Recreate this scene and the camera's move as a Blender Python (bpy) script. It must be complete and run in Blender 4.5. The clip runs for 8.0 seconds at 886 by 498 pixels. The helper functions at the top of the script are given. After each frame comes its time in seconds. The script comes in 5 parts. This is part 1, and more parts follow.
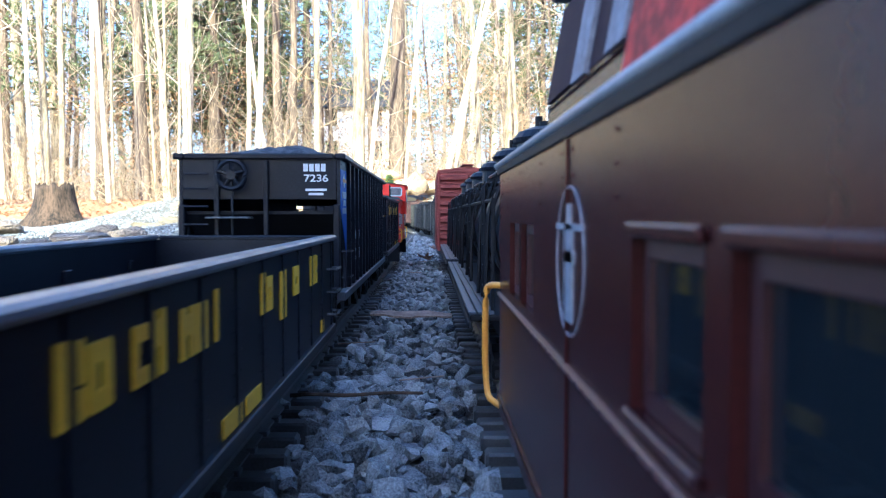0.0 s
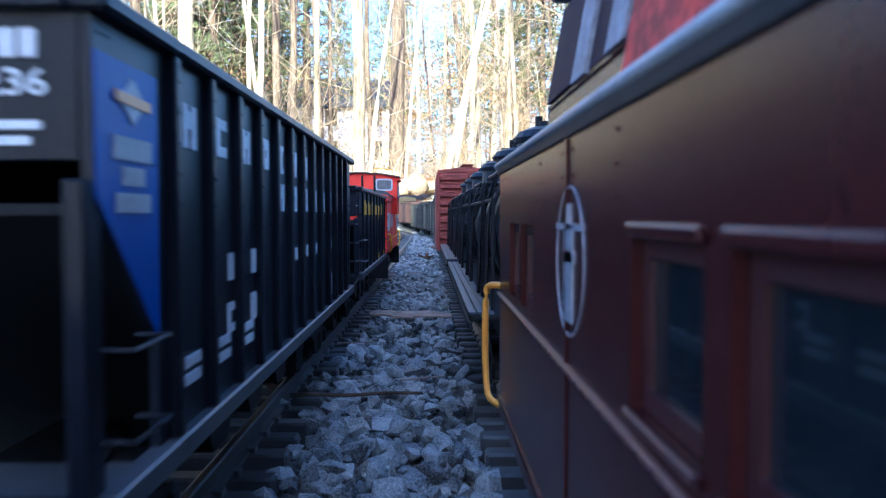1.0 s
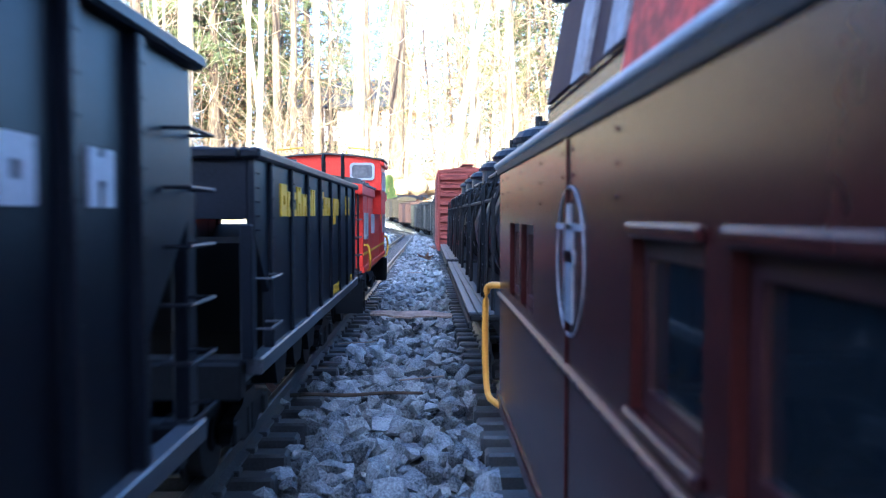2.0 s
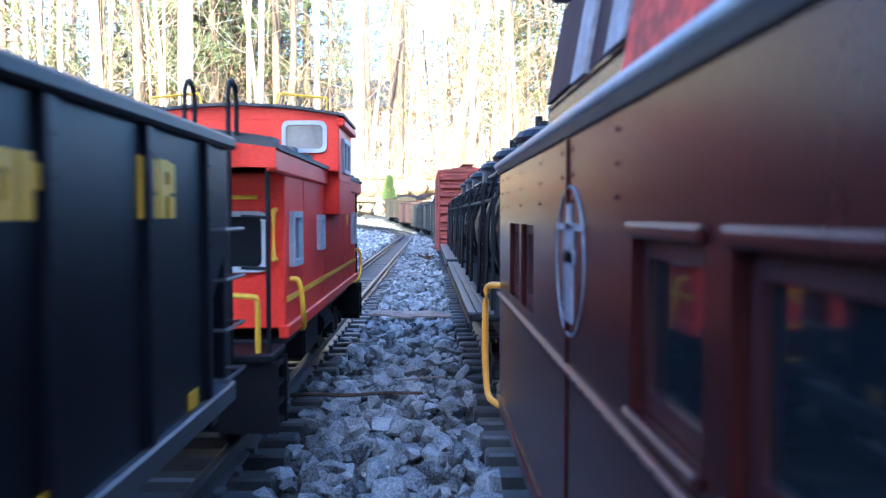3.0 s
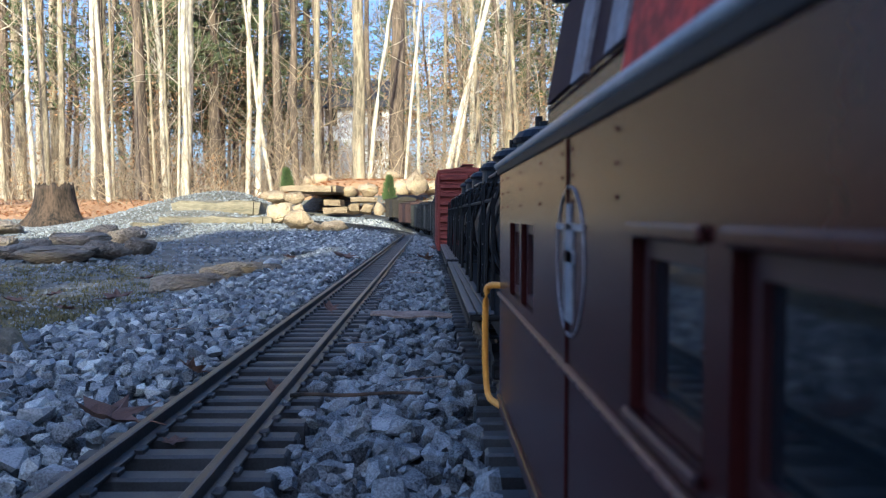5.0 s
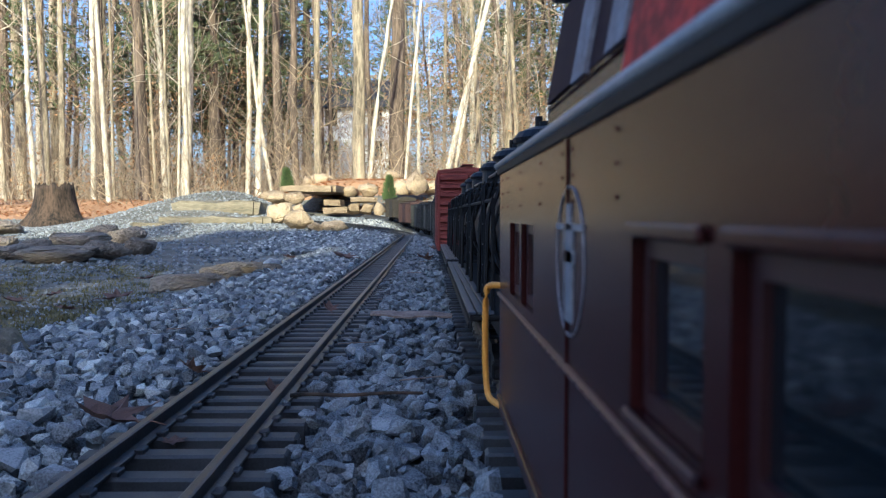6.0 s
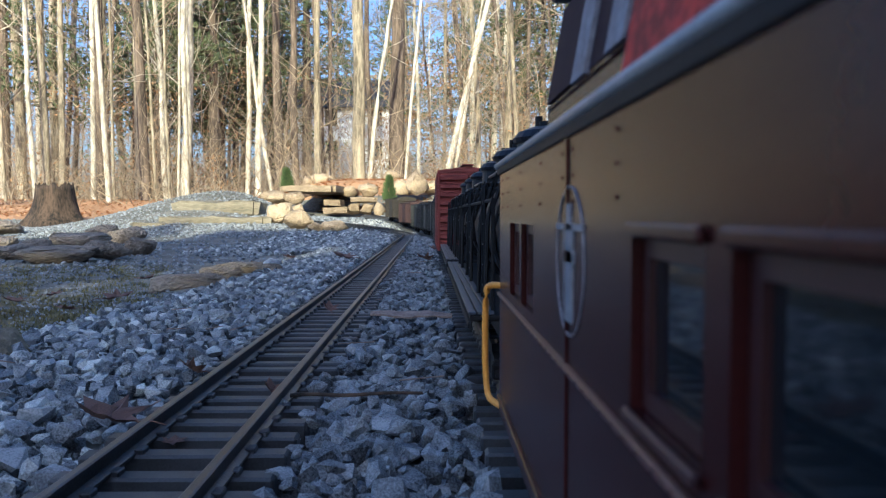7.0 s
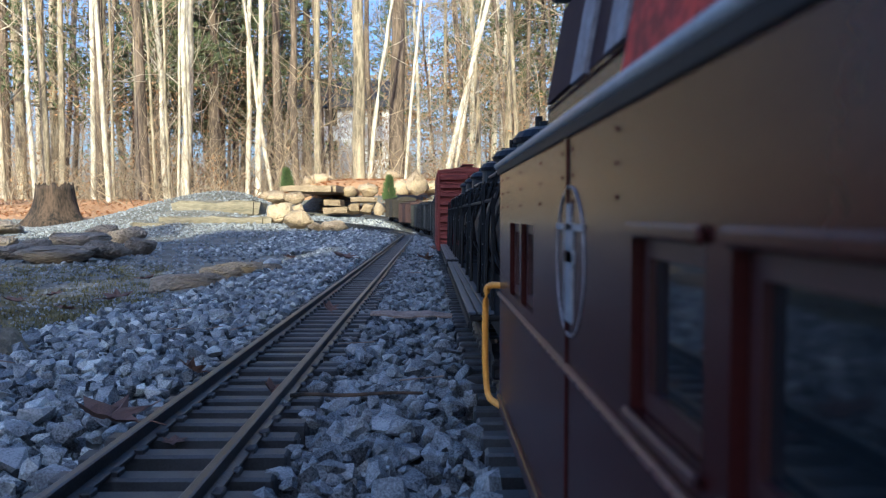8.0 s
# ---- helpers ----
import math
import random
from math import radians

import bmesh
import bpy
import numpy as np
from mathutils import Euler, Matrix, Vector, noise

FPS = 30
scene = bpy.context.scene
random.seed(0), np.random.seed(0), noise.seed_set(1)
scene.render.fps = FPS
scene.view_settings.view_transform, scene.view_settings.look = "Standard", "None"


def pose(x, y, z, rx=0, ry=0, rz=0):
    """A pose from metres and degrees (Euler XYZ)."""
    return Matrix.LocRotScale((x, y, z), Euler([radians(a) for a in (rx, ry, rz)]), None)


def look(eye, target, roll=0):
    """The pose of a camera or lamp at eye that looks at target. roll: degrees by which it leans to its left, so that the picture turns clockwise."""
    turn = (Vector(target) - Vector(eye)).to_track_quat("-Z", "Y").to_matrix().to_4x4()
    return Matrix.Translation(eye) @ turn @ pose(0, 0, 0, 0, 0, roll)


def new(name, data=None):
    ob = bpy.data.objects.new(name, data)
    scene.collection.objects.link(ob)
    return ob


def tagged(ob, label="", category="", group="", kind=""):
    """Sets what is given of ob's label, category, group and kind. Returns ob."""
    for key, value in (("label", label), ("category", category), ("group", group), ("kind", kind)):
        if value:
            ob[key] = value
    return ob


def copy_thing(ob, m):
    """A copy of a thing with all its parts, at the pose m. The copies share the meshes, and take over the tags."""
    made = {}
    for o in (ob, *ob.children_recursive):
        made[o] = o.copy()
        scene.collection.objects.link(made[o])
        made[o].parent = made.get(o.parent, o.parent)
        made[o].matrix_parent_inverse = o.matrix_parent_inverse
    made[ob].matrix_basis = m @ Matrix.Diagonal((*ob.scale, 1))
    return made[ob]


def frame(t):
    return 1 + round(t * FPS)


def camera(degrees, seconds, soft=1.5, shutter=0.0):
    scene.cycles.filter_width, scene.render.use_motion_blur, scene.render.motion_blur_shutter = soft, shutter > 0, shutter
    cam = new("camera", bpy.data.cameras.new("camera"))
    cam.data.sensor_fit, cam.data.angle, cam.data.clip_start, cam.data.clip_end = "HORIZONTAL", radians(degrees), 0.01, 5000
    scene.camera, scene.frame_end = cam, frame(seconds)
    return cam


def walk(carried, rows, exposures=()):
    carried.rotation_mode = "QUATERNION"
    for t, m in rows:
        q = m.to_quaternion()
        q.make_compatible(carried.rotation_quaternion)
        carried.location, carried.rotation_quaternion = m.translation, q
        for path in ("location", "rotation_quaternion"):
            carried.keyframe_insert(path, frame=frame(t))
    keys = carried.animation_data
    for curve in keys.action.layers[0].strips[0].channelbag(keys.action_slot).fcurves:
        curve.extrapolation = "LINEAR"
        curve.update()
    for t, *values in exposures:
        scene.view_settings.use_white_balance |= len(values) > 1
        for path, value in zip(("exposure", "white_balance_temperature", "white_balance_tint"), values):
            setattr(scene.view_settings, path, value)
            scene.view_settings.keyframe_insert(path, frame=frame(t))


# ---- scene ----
# Camera: it stands still beside the brown caboose.
cam = camera(58.5, 8.0, soft=1.1, shutter=0.3)
# A small real lens: things a hand's width away lie out of focus.
cam.data.dof.use_dof, cam.data.dof.focus_distance, cam.data.dof.aperture_fstop = True, 0.62, 40.0
EYE = (0.0, 0.0, 0.1064)
AIM = look(EYE, (math.sin(radians(1.105)), math.cos(radians(1.105)), 0.1064 - math.tan(radians(2.535))))
walk(cam, [(0.0, AIM), (8.0, AIM)],
     exposures=[(0.0, 2.3, 4100, 10.5), (1.0, 2.3, 4000, 10.5), (1.5, 3.0, 4150, 10.5), (3.0, 2.95, 4150, 10.5), (3.5, 2.85, 4250, 10.5), (4.0, 2.5, 4500, 11), (4.3, 2.1, 4400, 11), (4.6, 1.5, 4300, 11), (5.8, 1.0, 4270, 11), (8.0, 1.0, 4270, 11)])

# World, sun.
SUN_ELEV, SUN_FROM = radians(24), Vector((-0.12, -0.993, 0.0)).normalized()
world = bpy.data.worlds.new("world")
scene.world = world
world.use_nodes = True
wn = world.node_tree
sky = wn.nodes.new("ShaderNodeTexSky")
sky.sky_type, sky.sun_disc, sky.sun_elevation = "NISHITA", False, SUN_ELEV
sky.dust_density, sky.ozone_density = 3.4, 0.4
sky.sun_rotation = math.atan2(SUN_FROM.x, SUN_FROM.y)
wn.links.new(sky.outputs[0], wn.nodes["Background"].inputs[0])
wn.nodes["Background"].inputs[1].default_value = 0.105
sun = new("sun", bpy.data.lights.new("sun", "SUN"))
sun.data.energy, sun.data.angle, sun.data.color = 5.0, radians(0.6), (1.0, 0.75, 0.33)
sun.matrix_world = look(SUN_FROM * math.cos(SUN_ELEV) * 10 + Vector((0, 0, 10 * math.sin(SUN_ELEV))), (0, 0, 0))


# Materials.
def material(name, dark, light, rough=0.6, scale=40.0, metal=0.0, bump=0.15, fine=400.0, island=0.0, obrand=0.0, spec=0.5, span=(0.7, 1.3), stretch=1.0):
    """Two noise scales mix dark and light; bump from the finer one."""
    m = bpy.data.materials.new(name)
    m.use_nodes = True
    nt = m.node_tree
    b = nt.nodes["Principled BSDF"]
    tc = nt.nodes.new("ShaderNodeTexCoord")
    n1, n2 = nt.nodes.new("ShaderNodeTexNoise"), nt.nodes.new("ShaderNodeTexNoise")
    n1.inputs["Scale"].default_value, n2.inputs["Scale"].default_value = scale, fine
    n1.inputs["Detail"].default_value, n2.inputs["Detail"].default_value = 4, 3
    grain = nt.nodes.new("ShaderNodeMapping")
    grain.inputs["Scale"].default_value = (1, 1, stretch)
    nt.links.new(tc.outputs["Object"], grain.inputs["Vector"])
    for n in (n1, n2):
        nt.links.new(grain.outputs[0], n.inputs["Vector"])
    add = nt.nodes.new("ShaderNodeMath")
    add.operation = "ADD"
    nt.links.new(n1.outputs[0], add.inputs[0])
    nt.links.new(n2.outputs[0], add.inputs[1])
    last = add.outputs[0]
    for amount, kind in ((island, "ShaderNodeNewGeometry"), (obrand, "ShaderNodeObjectInfo")):
        if amount:
            g = nt.nodes.new(kind)
            mul = nt.nodes.new("ShaderNodeMath")
            mul.operation = "MULTIPLY_ADD"
            nt.links.new(g.outputs["Random Per Island" if island and kind.endswith("Geometry") else "Random"], mul.inputs[0])
            mul.inputs[1].default_value = amount
            nt.links.new(last, mul.inputs[2])
            last = mul.outputs[0]
    top = island + obrand
    mr = nt.nodes.new("ShaderNodeMapRange")
    mr.inputs["From Min"].default_value, mr.inputs["From Max"].default_value = span[0], span[1] + top
    nt.links.new(last, mr.inputs["Value"])
    mix = nt.nodes.new("ShaderNodeMix")
    mix.data_type = "RGBA"
    mix.inputs["A"].default_value, mix.inputs["B"].default_value = (*dark, 1), (*light, 1)
    nt.links.new(mr.outputs[0], mix.inputs["Factor"])
    nt.links.new(mix.outputs["Result"], b.inputs["Base Color"])
    b.inputs["Roughness"].default_value, b.inputs["Metallic"].default_value = rough, metal
    b.inputs["Specular IOR Level"].default_value = spec
    if bump:
        bp = nt.nodes.new("ShaderNodeBump")
        bp.inputs["Strength"].default_value, bp.inputs["Distance"].default_value = bump, 0.3 / fine
        nt.links.new(n2.outputs[0], bp.inputs["Height"])
        nt.links.new(bp.outputs[0], b.inputs["Normal"])
    return m


M_STONE = material("ballast granite", (0.022, 0.024, 0.027), (0.38, 0.385, 0.39), 0.65, 70, 0, 1.0, 1000, island=0.34, span=(0.84, 1.16))
M_STONE1 = material("ballast granite piece", (0.022, 0.024, 0.027), (0.38, 0.385, 0.39), 0.65, 1.0, 0, 1.0, 15, obrand=0.34, span=(0.84, 1.16))
M_GROUND = material("gravel and soil", (0.07, 0.062, 0.045), (0.26, 0.24, 0.20), 0.95, 5.0, 0, 1.0, 45)
M_LITTER = material("fallen leaf litter", (0.20, 0.10, 0.04), (0.62, 0.35, 0.15), 0.9, 3, 0, 0.8, 30, island=0.8)
M_TIE = material("dark plastic sleepers", (0.030, 0.030, 0.031), (0.070, 0.069, 0.070), 0.5, 60, 0, 0.2, 900)
M_RAIL = material("tarnished brass rail", (0.035, 0.034, 0.035), (0.095, 0.090, 0.088), 0.36, 50, 0.6, 0.15, 700)
M_BLACK = material("black car plastic", (0.005, 0.006, 0.010), (0.013, 0.015, 0.022), 0.42, 30, 0, 0.1, 900, spec=0.22)
M_DARK = material("dark underframe", (0.005, 0.005, 0.006), (0.012, 0.012, 0.013), 0.6, 50, 0, 0.15, 900, spec=0.2)
M_MAROON = material("dark matt maroon", (0.018, 0.006, 0.010), (0.030, 0.010, 0.016), 0.7, 60, 0, 0.1, 700, spec=0.15)
M_POST = material("dull pale riveted strip", (0.14, 0.135, 0.16), (0.30, 0.29, 0.33), 0.6, 260, 0, 0.3, 700, spec=0.3)
M_RIM = material("worn rim", (0.04, 0.043, 0.05), (0.09, 0.095, 0.11), 0.4, 50, 0, 0.1, 900)
# The sky's highlight on the gondola rim is put into this pale colour.
M_TOPRIM = material("pale rim with sky highlight", (0.10, 0.105, 0.12), (0.24, 0.25, 0.28), 0.32, 60, 0, 0.1, 900)
M_RED = material("caboose red paint", (0.60, 0.030, 0.016), (0.76, 0.050, 0.024), 0.42, 25, 0, 0.06, 900, spec=0.28)
M_CUPRED = material("mottled brick-red paint", (0.20, 0.018, 0.014), (0.50, 0.040, 0.026), 0.6, 160, 0, 0.3, 500, spec=0.2, span=(0.85, 1.15))
M_ROOF = material("dark grey roof", (0.03, 0.032, 0.038), (0.07, 0.072, 0.08), 0.6, 50, 0, 0.2, 800)
M_YELLOW = material("yellow paint", (0.74, 0.43, 0.008), (0.90, 0.57, 0.015), 0.5, 60, 0, 0.05, 800)
M_ORANGE = material("orange-yellow handrail", (0.70, 0.30, 0.02), (0.85, 0.42, 0.05), 0.4, 60, 0, 0.05, 800)
M_GREY = material("grey window frame", (0.36, 0.38, 0.40), (0.50, 0.52, 0.55), 0.5, 60, 0, 0.05, 800)
M_WHITE = material("white lettering", (0.55, 0.57, 0.60), (0.75, 0.77, 0.80), 0.6, 120, 0, 0.05, 800)
M_BLUE = material("blue panel", (0.015, 0.06, 0.36), (0.025, 0.09, 0.46), 0.5, 40, 0, 0.05, 800)
M_BROWN = material("brown caboose paint", (0.032, 0.0082, 0.0076), (0.046, 0.0120, 0.0108), 0.26, 30, 0, 0.0, 700, spec=0.18)
M_TRIM = material("maroon window trim", (0.034, 0.010, 0.010), (0.05, 0.015, 0.015), 0.45, 60, 0, 0.05, 700)
M_EAVE = material("silver grey roof edge", (0.30, 0.31, 0.33), (0.42, 0.43, 0.45), 0.45, 60, 0.2, 0.1, 700)
M_BOX = material("oxide red boxcar", (0.15, 0.028, 0.02), (0.26, 0.05, 0.035), 0.6, 40, 0, 0.1, 700)
M_COAL = material("coal", (0.012, 0.012, 0.014), (0.05, 0.05, 0.055), 0.5, 200, 0, 0.9, 600)
M_ROCK = material("field stone", (0.21, 0.15, 0.085), (0.58, 0.44, 0.27), 0.9, 3, 0, 0.8, 14, obrand=0.4)
M_SLAB = material("weathered stone slab", (0.11, 0.095, 0.06), (0.30, 0.25, 0.165), 0.9, 3, 0, 0.5, 14)
M_STUMP = material("rotten stump wood", (0.010, 0.007, 0.004), (0.085, 0.054, 0.032), 0.95, 18, 0, 1.0, 80, span=(0.8, 1.2), stretch=0.2)
M_BARK = material("grey-brown bark", (0.11, 0.088, 0.055), (0.42, 0.345, 0.225), 0.95, 5.0, 0, 1.0, 34, span=(0.78, 1.22), stretch=0.18)
M_BARKPALE = material("pale smooth bark", (0.20, 0.165, 0.11), (0.62, 0.55, 0.42), 0.9, 4.0, 0, 0.7, 30, span=(0.72, 1.18), stretch=0.25)
M_BARKDARK = material("dark furrowed bark", (0.045, 0.032, 0.022), (0.21, 0.155, 0.105), 0.95, 6, 0, 1.0, 36, span=(0.75, 1.25), stretch=0.15)
M_BEECH = material("withered brown leaves", (0.13, 0.065, 0.022), (0.48, 0.27, 0.10), 0.8, 1.0, 0, 0.0, 20, island=0.8)
M_NEEDLE = material("pine needles", (0.025, 0.045, 0.015), (0.16, 0.17, 0.06), 0.7, 1.0, 0, 0.0, 20, island=0.6)
M_TWIG = material("bare twigs", (0.15, 0.11, 0.065), (0.46, 0.36, 0.22), 0.9, 1.5, 0, 0.0, 20, island=0.5)
M_LEAF = material("dry brown leaf", (0.085, 0.047, 0.034), (0.20, 0.11, 0.075), 0.75, 60, 0, 0.4, 300)
M_WOOD = material("grey weathered stick", (0.16, 0.11, 0.08), (0.36, 0.27, 0.21), 0.8, 60, 0, 0.4, 400)
M_HOUSE = material("white house siding", (0.70, 0.70, 0.70), (0.85, 0.85, 0.85), 0.6, 1.0, 0, 0.1, 8)
M_CONIFER = material("dwarf conifer", (0.03, 0.06, 0.012), (0.13, 0.17, 0.05), 0.8, 10, 0, 0.0, 60, island=0.6)
M_TUFT = material("olive moss and straw", (0.05, 0.055, 0.015), (0.26, 0.21, 0.09), 0.95, 9, 0, 0.0, 160, island=0.6)
M_DIRT = material("mossy soil", (0.05, 0.043, 0.02), (0.19, 0.155, 0.085), 0.95, 9, 0, 0.9, 160)
M_PALESTONE = material("pale quartz stone", (0.25, 0.25, 0.25), (0.70, 0.70, 0.68), 0.7, 2, 0, 0.6, 12)
# Pale quartz stones; their tone also carries the brighter light on the left.
M_PALEGRAVEL = material("pale quartz and light-raised gravel", (0.10, 0.10, 0.09), (0.72, 0.71, 0.66), 0.65, 70, 0, 1.0, 1000, island=0.3, span=(0.82, 1.15))
M_EDGE = material("grey-brown edging stone", (0.15, 0.12, 0.085), (0.42, 0.33, 0.24), 0.9, 3, 0, 0.8, 14, obrand=0.4)
M_GLASS = bpy.data.materials.new("dark window glass")
M_GLASS.use_nodes = True
gb = M_GLASS.node_tree.nodes["Principled BSDF"]
gb.inputs["Base Color"].default_value, gb.inputs["Roughness"].default_value = (0.012, 0.015, 0.018, 1), 0.06
M_FROST = material("hazy cupola glass", (0.10, 0.10, 0.11), (0.20, 0.20, 0.21), 0.2, 30, 0, 0.0, 300)


# Mesh helpers.
def box(bm, x0, x1, y0, y1, z0, z1, bev=0.0):
    m = Matrix.Translation(((x0 + x1) / 2, (y0 + y1) / 2, (z0 + z1) / 2)) @ Matrix.Diagonal((x1 - x0, y1 - y0, z1 - z0, 1))
    vs = bmesh.ops.create_cube(bm, size=1.0, matrix=m)["verts"]
    if bev:
        es = {e for v in vs for e in v.link_edges}
        bmesh.ops.bevel(bm, geom=list(es), offset=bev, segments=1, affect="EDGES")
    return bm


def rod(bm, pts, r, seg=8, r1=None):
    """A round bar along a line of points, closed at both ends; r1: radius at its end."""
    pts = [Vector(p) for p in pts]
    rings = []
    n = len(pts)
    for i, p in enumerate(pts):
        d = (pts[min(i + 1, n - 1)] - pts[max(i - 1, 0)]).normalized()
        a = d.orthogonal().normalized() if abs(d.z) > 0.99 else d.cross(Vector((0, 0, 1))).normalized()
        b = d.cross(a)
        rr = r if r1 is None else r + (r1 - r) * i / (n - 1)
        rings.append([bm.verts.new(p + rr * (math.cos(k * math.tau / seg) * a + math.sin(k * math.tau / seg) * b)) for k in range(seg)])
    for q, s in zip(rings, rings[1:]):
        for k in range(seg):
            bm.faces.new((q[k], q[(k + 1) % seg], s[(k + 1) % seg], s[k]))
    bm.faces.new(rings[0][::-1])
    bm.faces.new(rings[-1])
    return bm


def soft(pts, rounds=2):
    """A line of points with its corners rounded off."""
    pts = [Vector(p) for p in pts]
    for _ in range(rounds):
        out = [pts[0]]
        for a, b in zip(pts, pts[1:]):
            out += [a.lerp(b, 0.25), a.lerp(b, 0.75)]
        pts = out + [pts[-1]]
    return pts


def prism(bm, poly, axis, a, b):
    """A flat outline pulled along an axis from a to b. Outline in the two other axes, in order x, y, z."""
    def at(p, h):
        q = list(p)
        q.insert(axis, h)
        return bm.verts.new(q)
    lo, hi = [at(p, a) for p in poly], [at(p, b) for p in poly]
    n = len(poly)
    fs = [bm.faces.new(lo), bm.faces.new(hi)]
    for i in range(n):
        fs.append(bm.faces.new((lo[i], lo[(i + 1) % n], hi[(i + 1) % n], hi[i])))
    bmesh.ops.recalc_face_normals(bm, faces=fs)
    return bm


def ring_frame(bm, u0, u1, v0, v1, w, axis, a, b, corner=0.0):
    """A rectangular frame with an opening through it, its bars w wide."""
    def outline(d):
        c = max(corner - d * 0.5, 0.0004)
        k0, k1, l0, l1 = u0 + d + c, u1 - d - c, v0 + d + c, v1 - d - c
        return [(u + c * math.cos(radians(a + e)), v + c * math.sin(radians(a + e))) for u, v, a in ((k1, l1, 0), (k0, l1, 90), (k0, l0, 180), (k1, l0, 270)) for e in (0, 30, 60, 90)]
    def at(p, h):
        q = list(p)
        q.insert(axis, h)
        return bm.verts.new(q)
    o, i = outline(0), outline(w)
    L = [[at(p, h) for p in ol] for ol, h in ((o, a), (o, b), (i, b), (i, a))]
    fs = []
    for j in range(4):
        A, B = L[j], L[(j + 1) % 4]
        for k in range(16):
            fs.append(bm.faces.new((A[k], A[(k + 1) % 16], B[(k + 1) % 16], B[k])))
    bmesh.ops.recalc_face_normals(bm, faces=fs)
    return bm


def mesh_of(name, bm, mat, smooth=False):
    me = bpy.data.meshes.new(name)
    bm.to_mesh(me)
    bm.free()
    me.materials.append(mat)
    if smooth:
        me.polygons.foreach_set("use_smooth", [True] * len(me.polygons))
    return me


def part(name, bm, mat, parent=None, label="", smooth=False):
    ob = new(name, mesh_of(name, bm, mat, smooth))
    ob.parent = parent
    if label:
        ob["label"] = label
    return ob


def piece(name, me, parent, m):
    ob = new(name, me)
    ob.parent = parent
    ob.matrix_basis = m
    return ob


def B():
    return bmesh.new()


# Ground: one sheet, low by the tracks, with a gravel mound and a wooded rise behind.
def sm(a, b, x):
    t = min(max((x - a) / (b - a), 0.0), 1.0)
    return t * t * (3 - 2 * t)


def ground_z(x, y):
    u = x / max(y, 0.5)
    z = -0.010 - 0.012 * sm(-0.33, -0.5, x)
    z += 0.092 * sm(3.6, 5.7, y) * sm(-3.0, -1.3, x)
    # mound
    mx, my = (x + 1.6) / (1.0 if x < -1.6 else 0.42), (y - 6.3) / (0.75 if y < 6.3 else 1.1)
    z += 0.22 * math.exp(-mx * mx - my * my)
    # woods
    rise = sm(-0.26, -0.1, u)
    far = 0.106 + (0.042 * rise + 0.019 * (1 - rise) * sm(7.0, 12.0, y)) * y - 0.03 * (1 - rise)
    k = sm(6.7, 8.2, y)
    z = z * (1 - k) + far * k
    return z + 0.02 * noise.noise((x * 0.9, y * 0.9, 0)) * sm(1.5, 5, abs(x) + abs(y) * 0.3)


def spread(lo, hi, n, tight):
    s = np.linspace(-1, 1, n)
    v = np.sinh(tight * s) / math.sinh(tight)
    return np.where(v < 0, -v * lo, v * hi)


def build_ground():
    xs, ys = spread(-120, 120, 190, 6.2), spread(-100, 200, 210, 6.0)
    verts = [(x, y, ground_z(x, y)) for y in ys for x in xs]
    w = len(xs)
    faces = [(j * w + i, j * w + i + 1, (j + 1) * w + i + 1, (j + 1) * w + i) for j in range(len(ys) - 1) for i in range(w - 1)]
    me = bpy.data.meshes.new("ground")
    me.from_pydata(verts, [], faces)
    me.materials.append(M_GROUND)
    me.materials.append(M_LITTER)
    me.materials.append(M_DIRT)
    ym = np.array([(ys[j] + ys[j + 1]) / 2 for j in range(len(ys) - 1) for i in range(w - 1)])
    xm = [(xs[i] + xs[i + 1]) / 2 for j in range(len(ys) - 1) for i in range(w - 1)]
    me.polygons.foreach_set("material_index", [1 if y > 7.5 else 2 if 0.45 < y < 1.0 + 0.9 * min(-x - 0.3, 1.0) and -2.2 < x < -0.30 else 0 for x, y in zip(xm, ym)])
    me.polygons.foreach_set("use_smooth", [True] * len(faces))
    g = new("ground", me)
    return tagged(g, "grey gravel and soil rising to leaf-strewn woodland floor", "ground", kind="structure")


GROUND = build_ground()

# Two tracks of 45 mm gauge. Each: straight, then an arc to the left.
RAIL_TOP = 0.013
LEFT_X, RIGHT_X = -0.1046, 0.0686


def track_line(x0, y0, radius, skew=0.0):
    """Place and heading along the track, by the length s counted from y = 0; skew: its slight drift to the right."""
    def at(s):
        if s <= y0:
            x, y, a = x0 + skew * (s - 0.25), s, -skew
        else:
            a = (s - y0) / radius - skew
            x, y = x0 + skew * (y0 - 0.25) - radius * (1 - math.cos(a)), y0 + radius * math.sin(a + skew)
        return x, y, a, 0.092 * sm(3.6, 5.7, y)
    return at


LINE_L, LINE_R = track_line(LEFT_X, 3.55, 1.5, 0.0061), track_line(RIGHT_X, 2.6, 9.0)


def car_pose(line, s, dz=RAIL_TOP):
    x, y, a, z = line(s)
    return pose(x, y, z + dz, 0, 0, math.degrees(a))


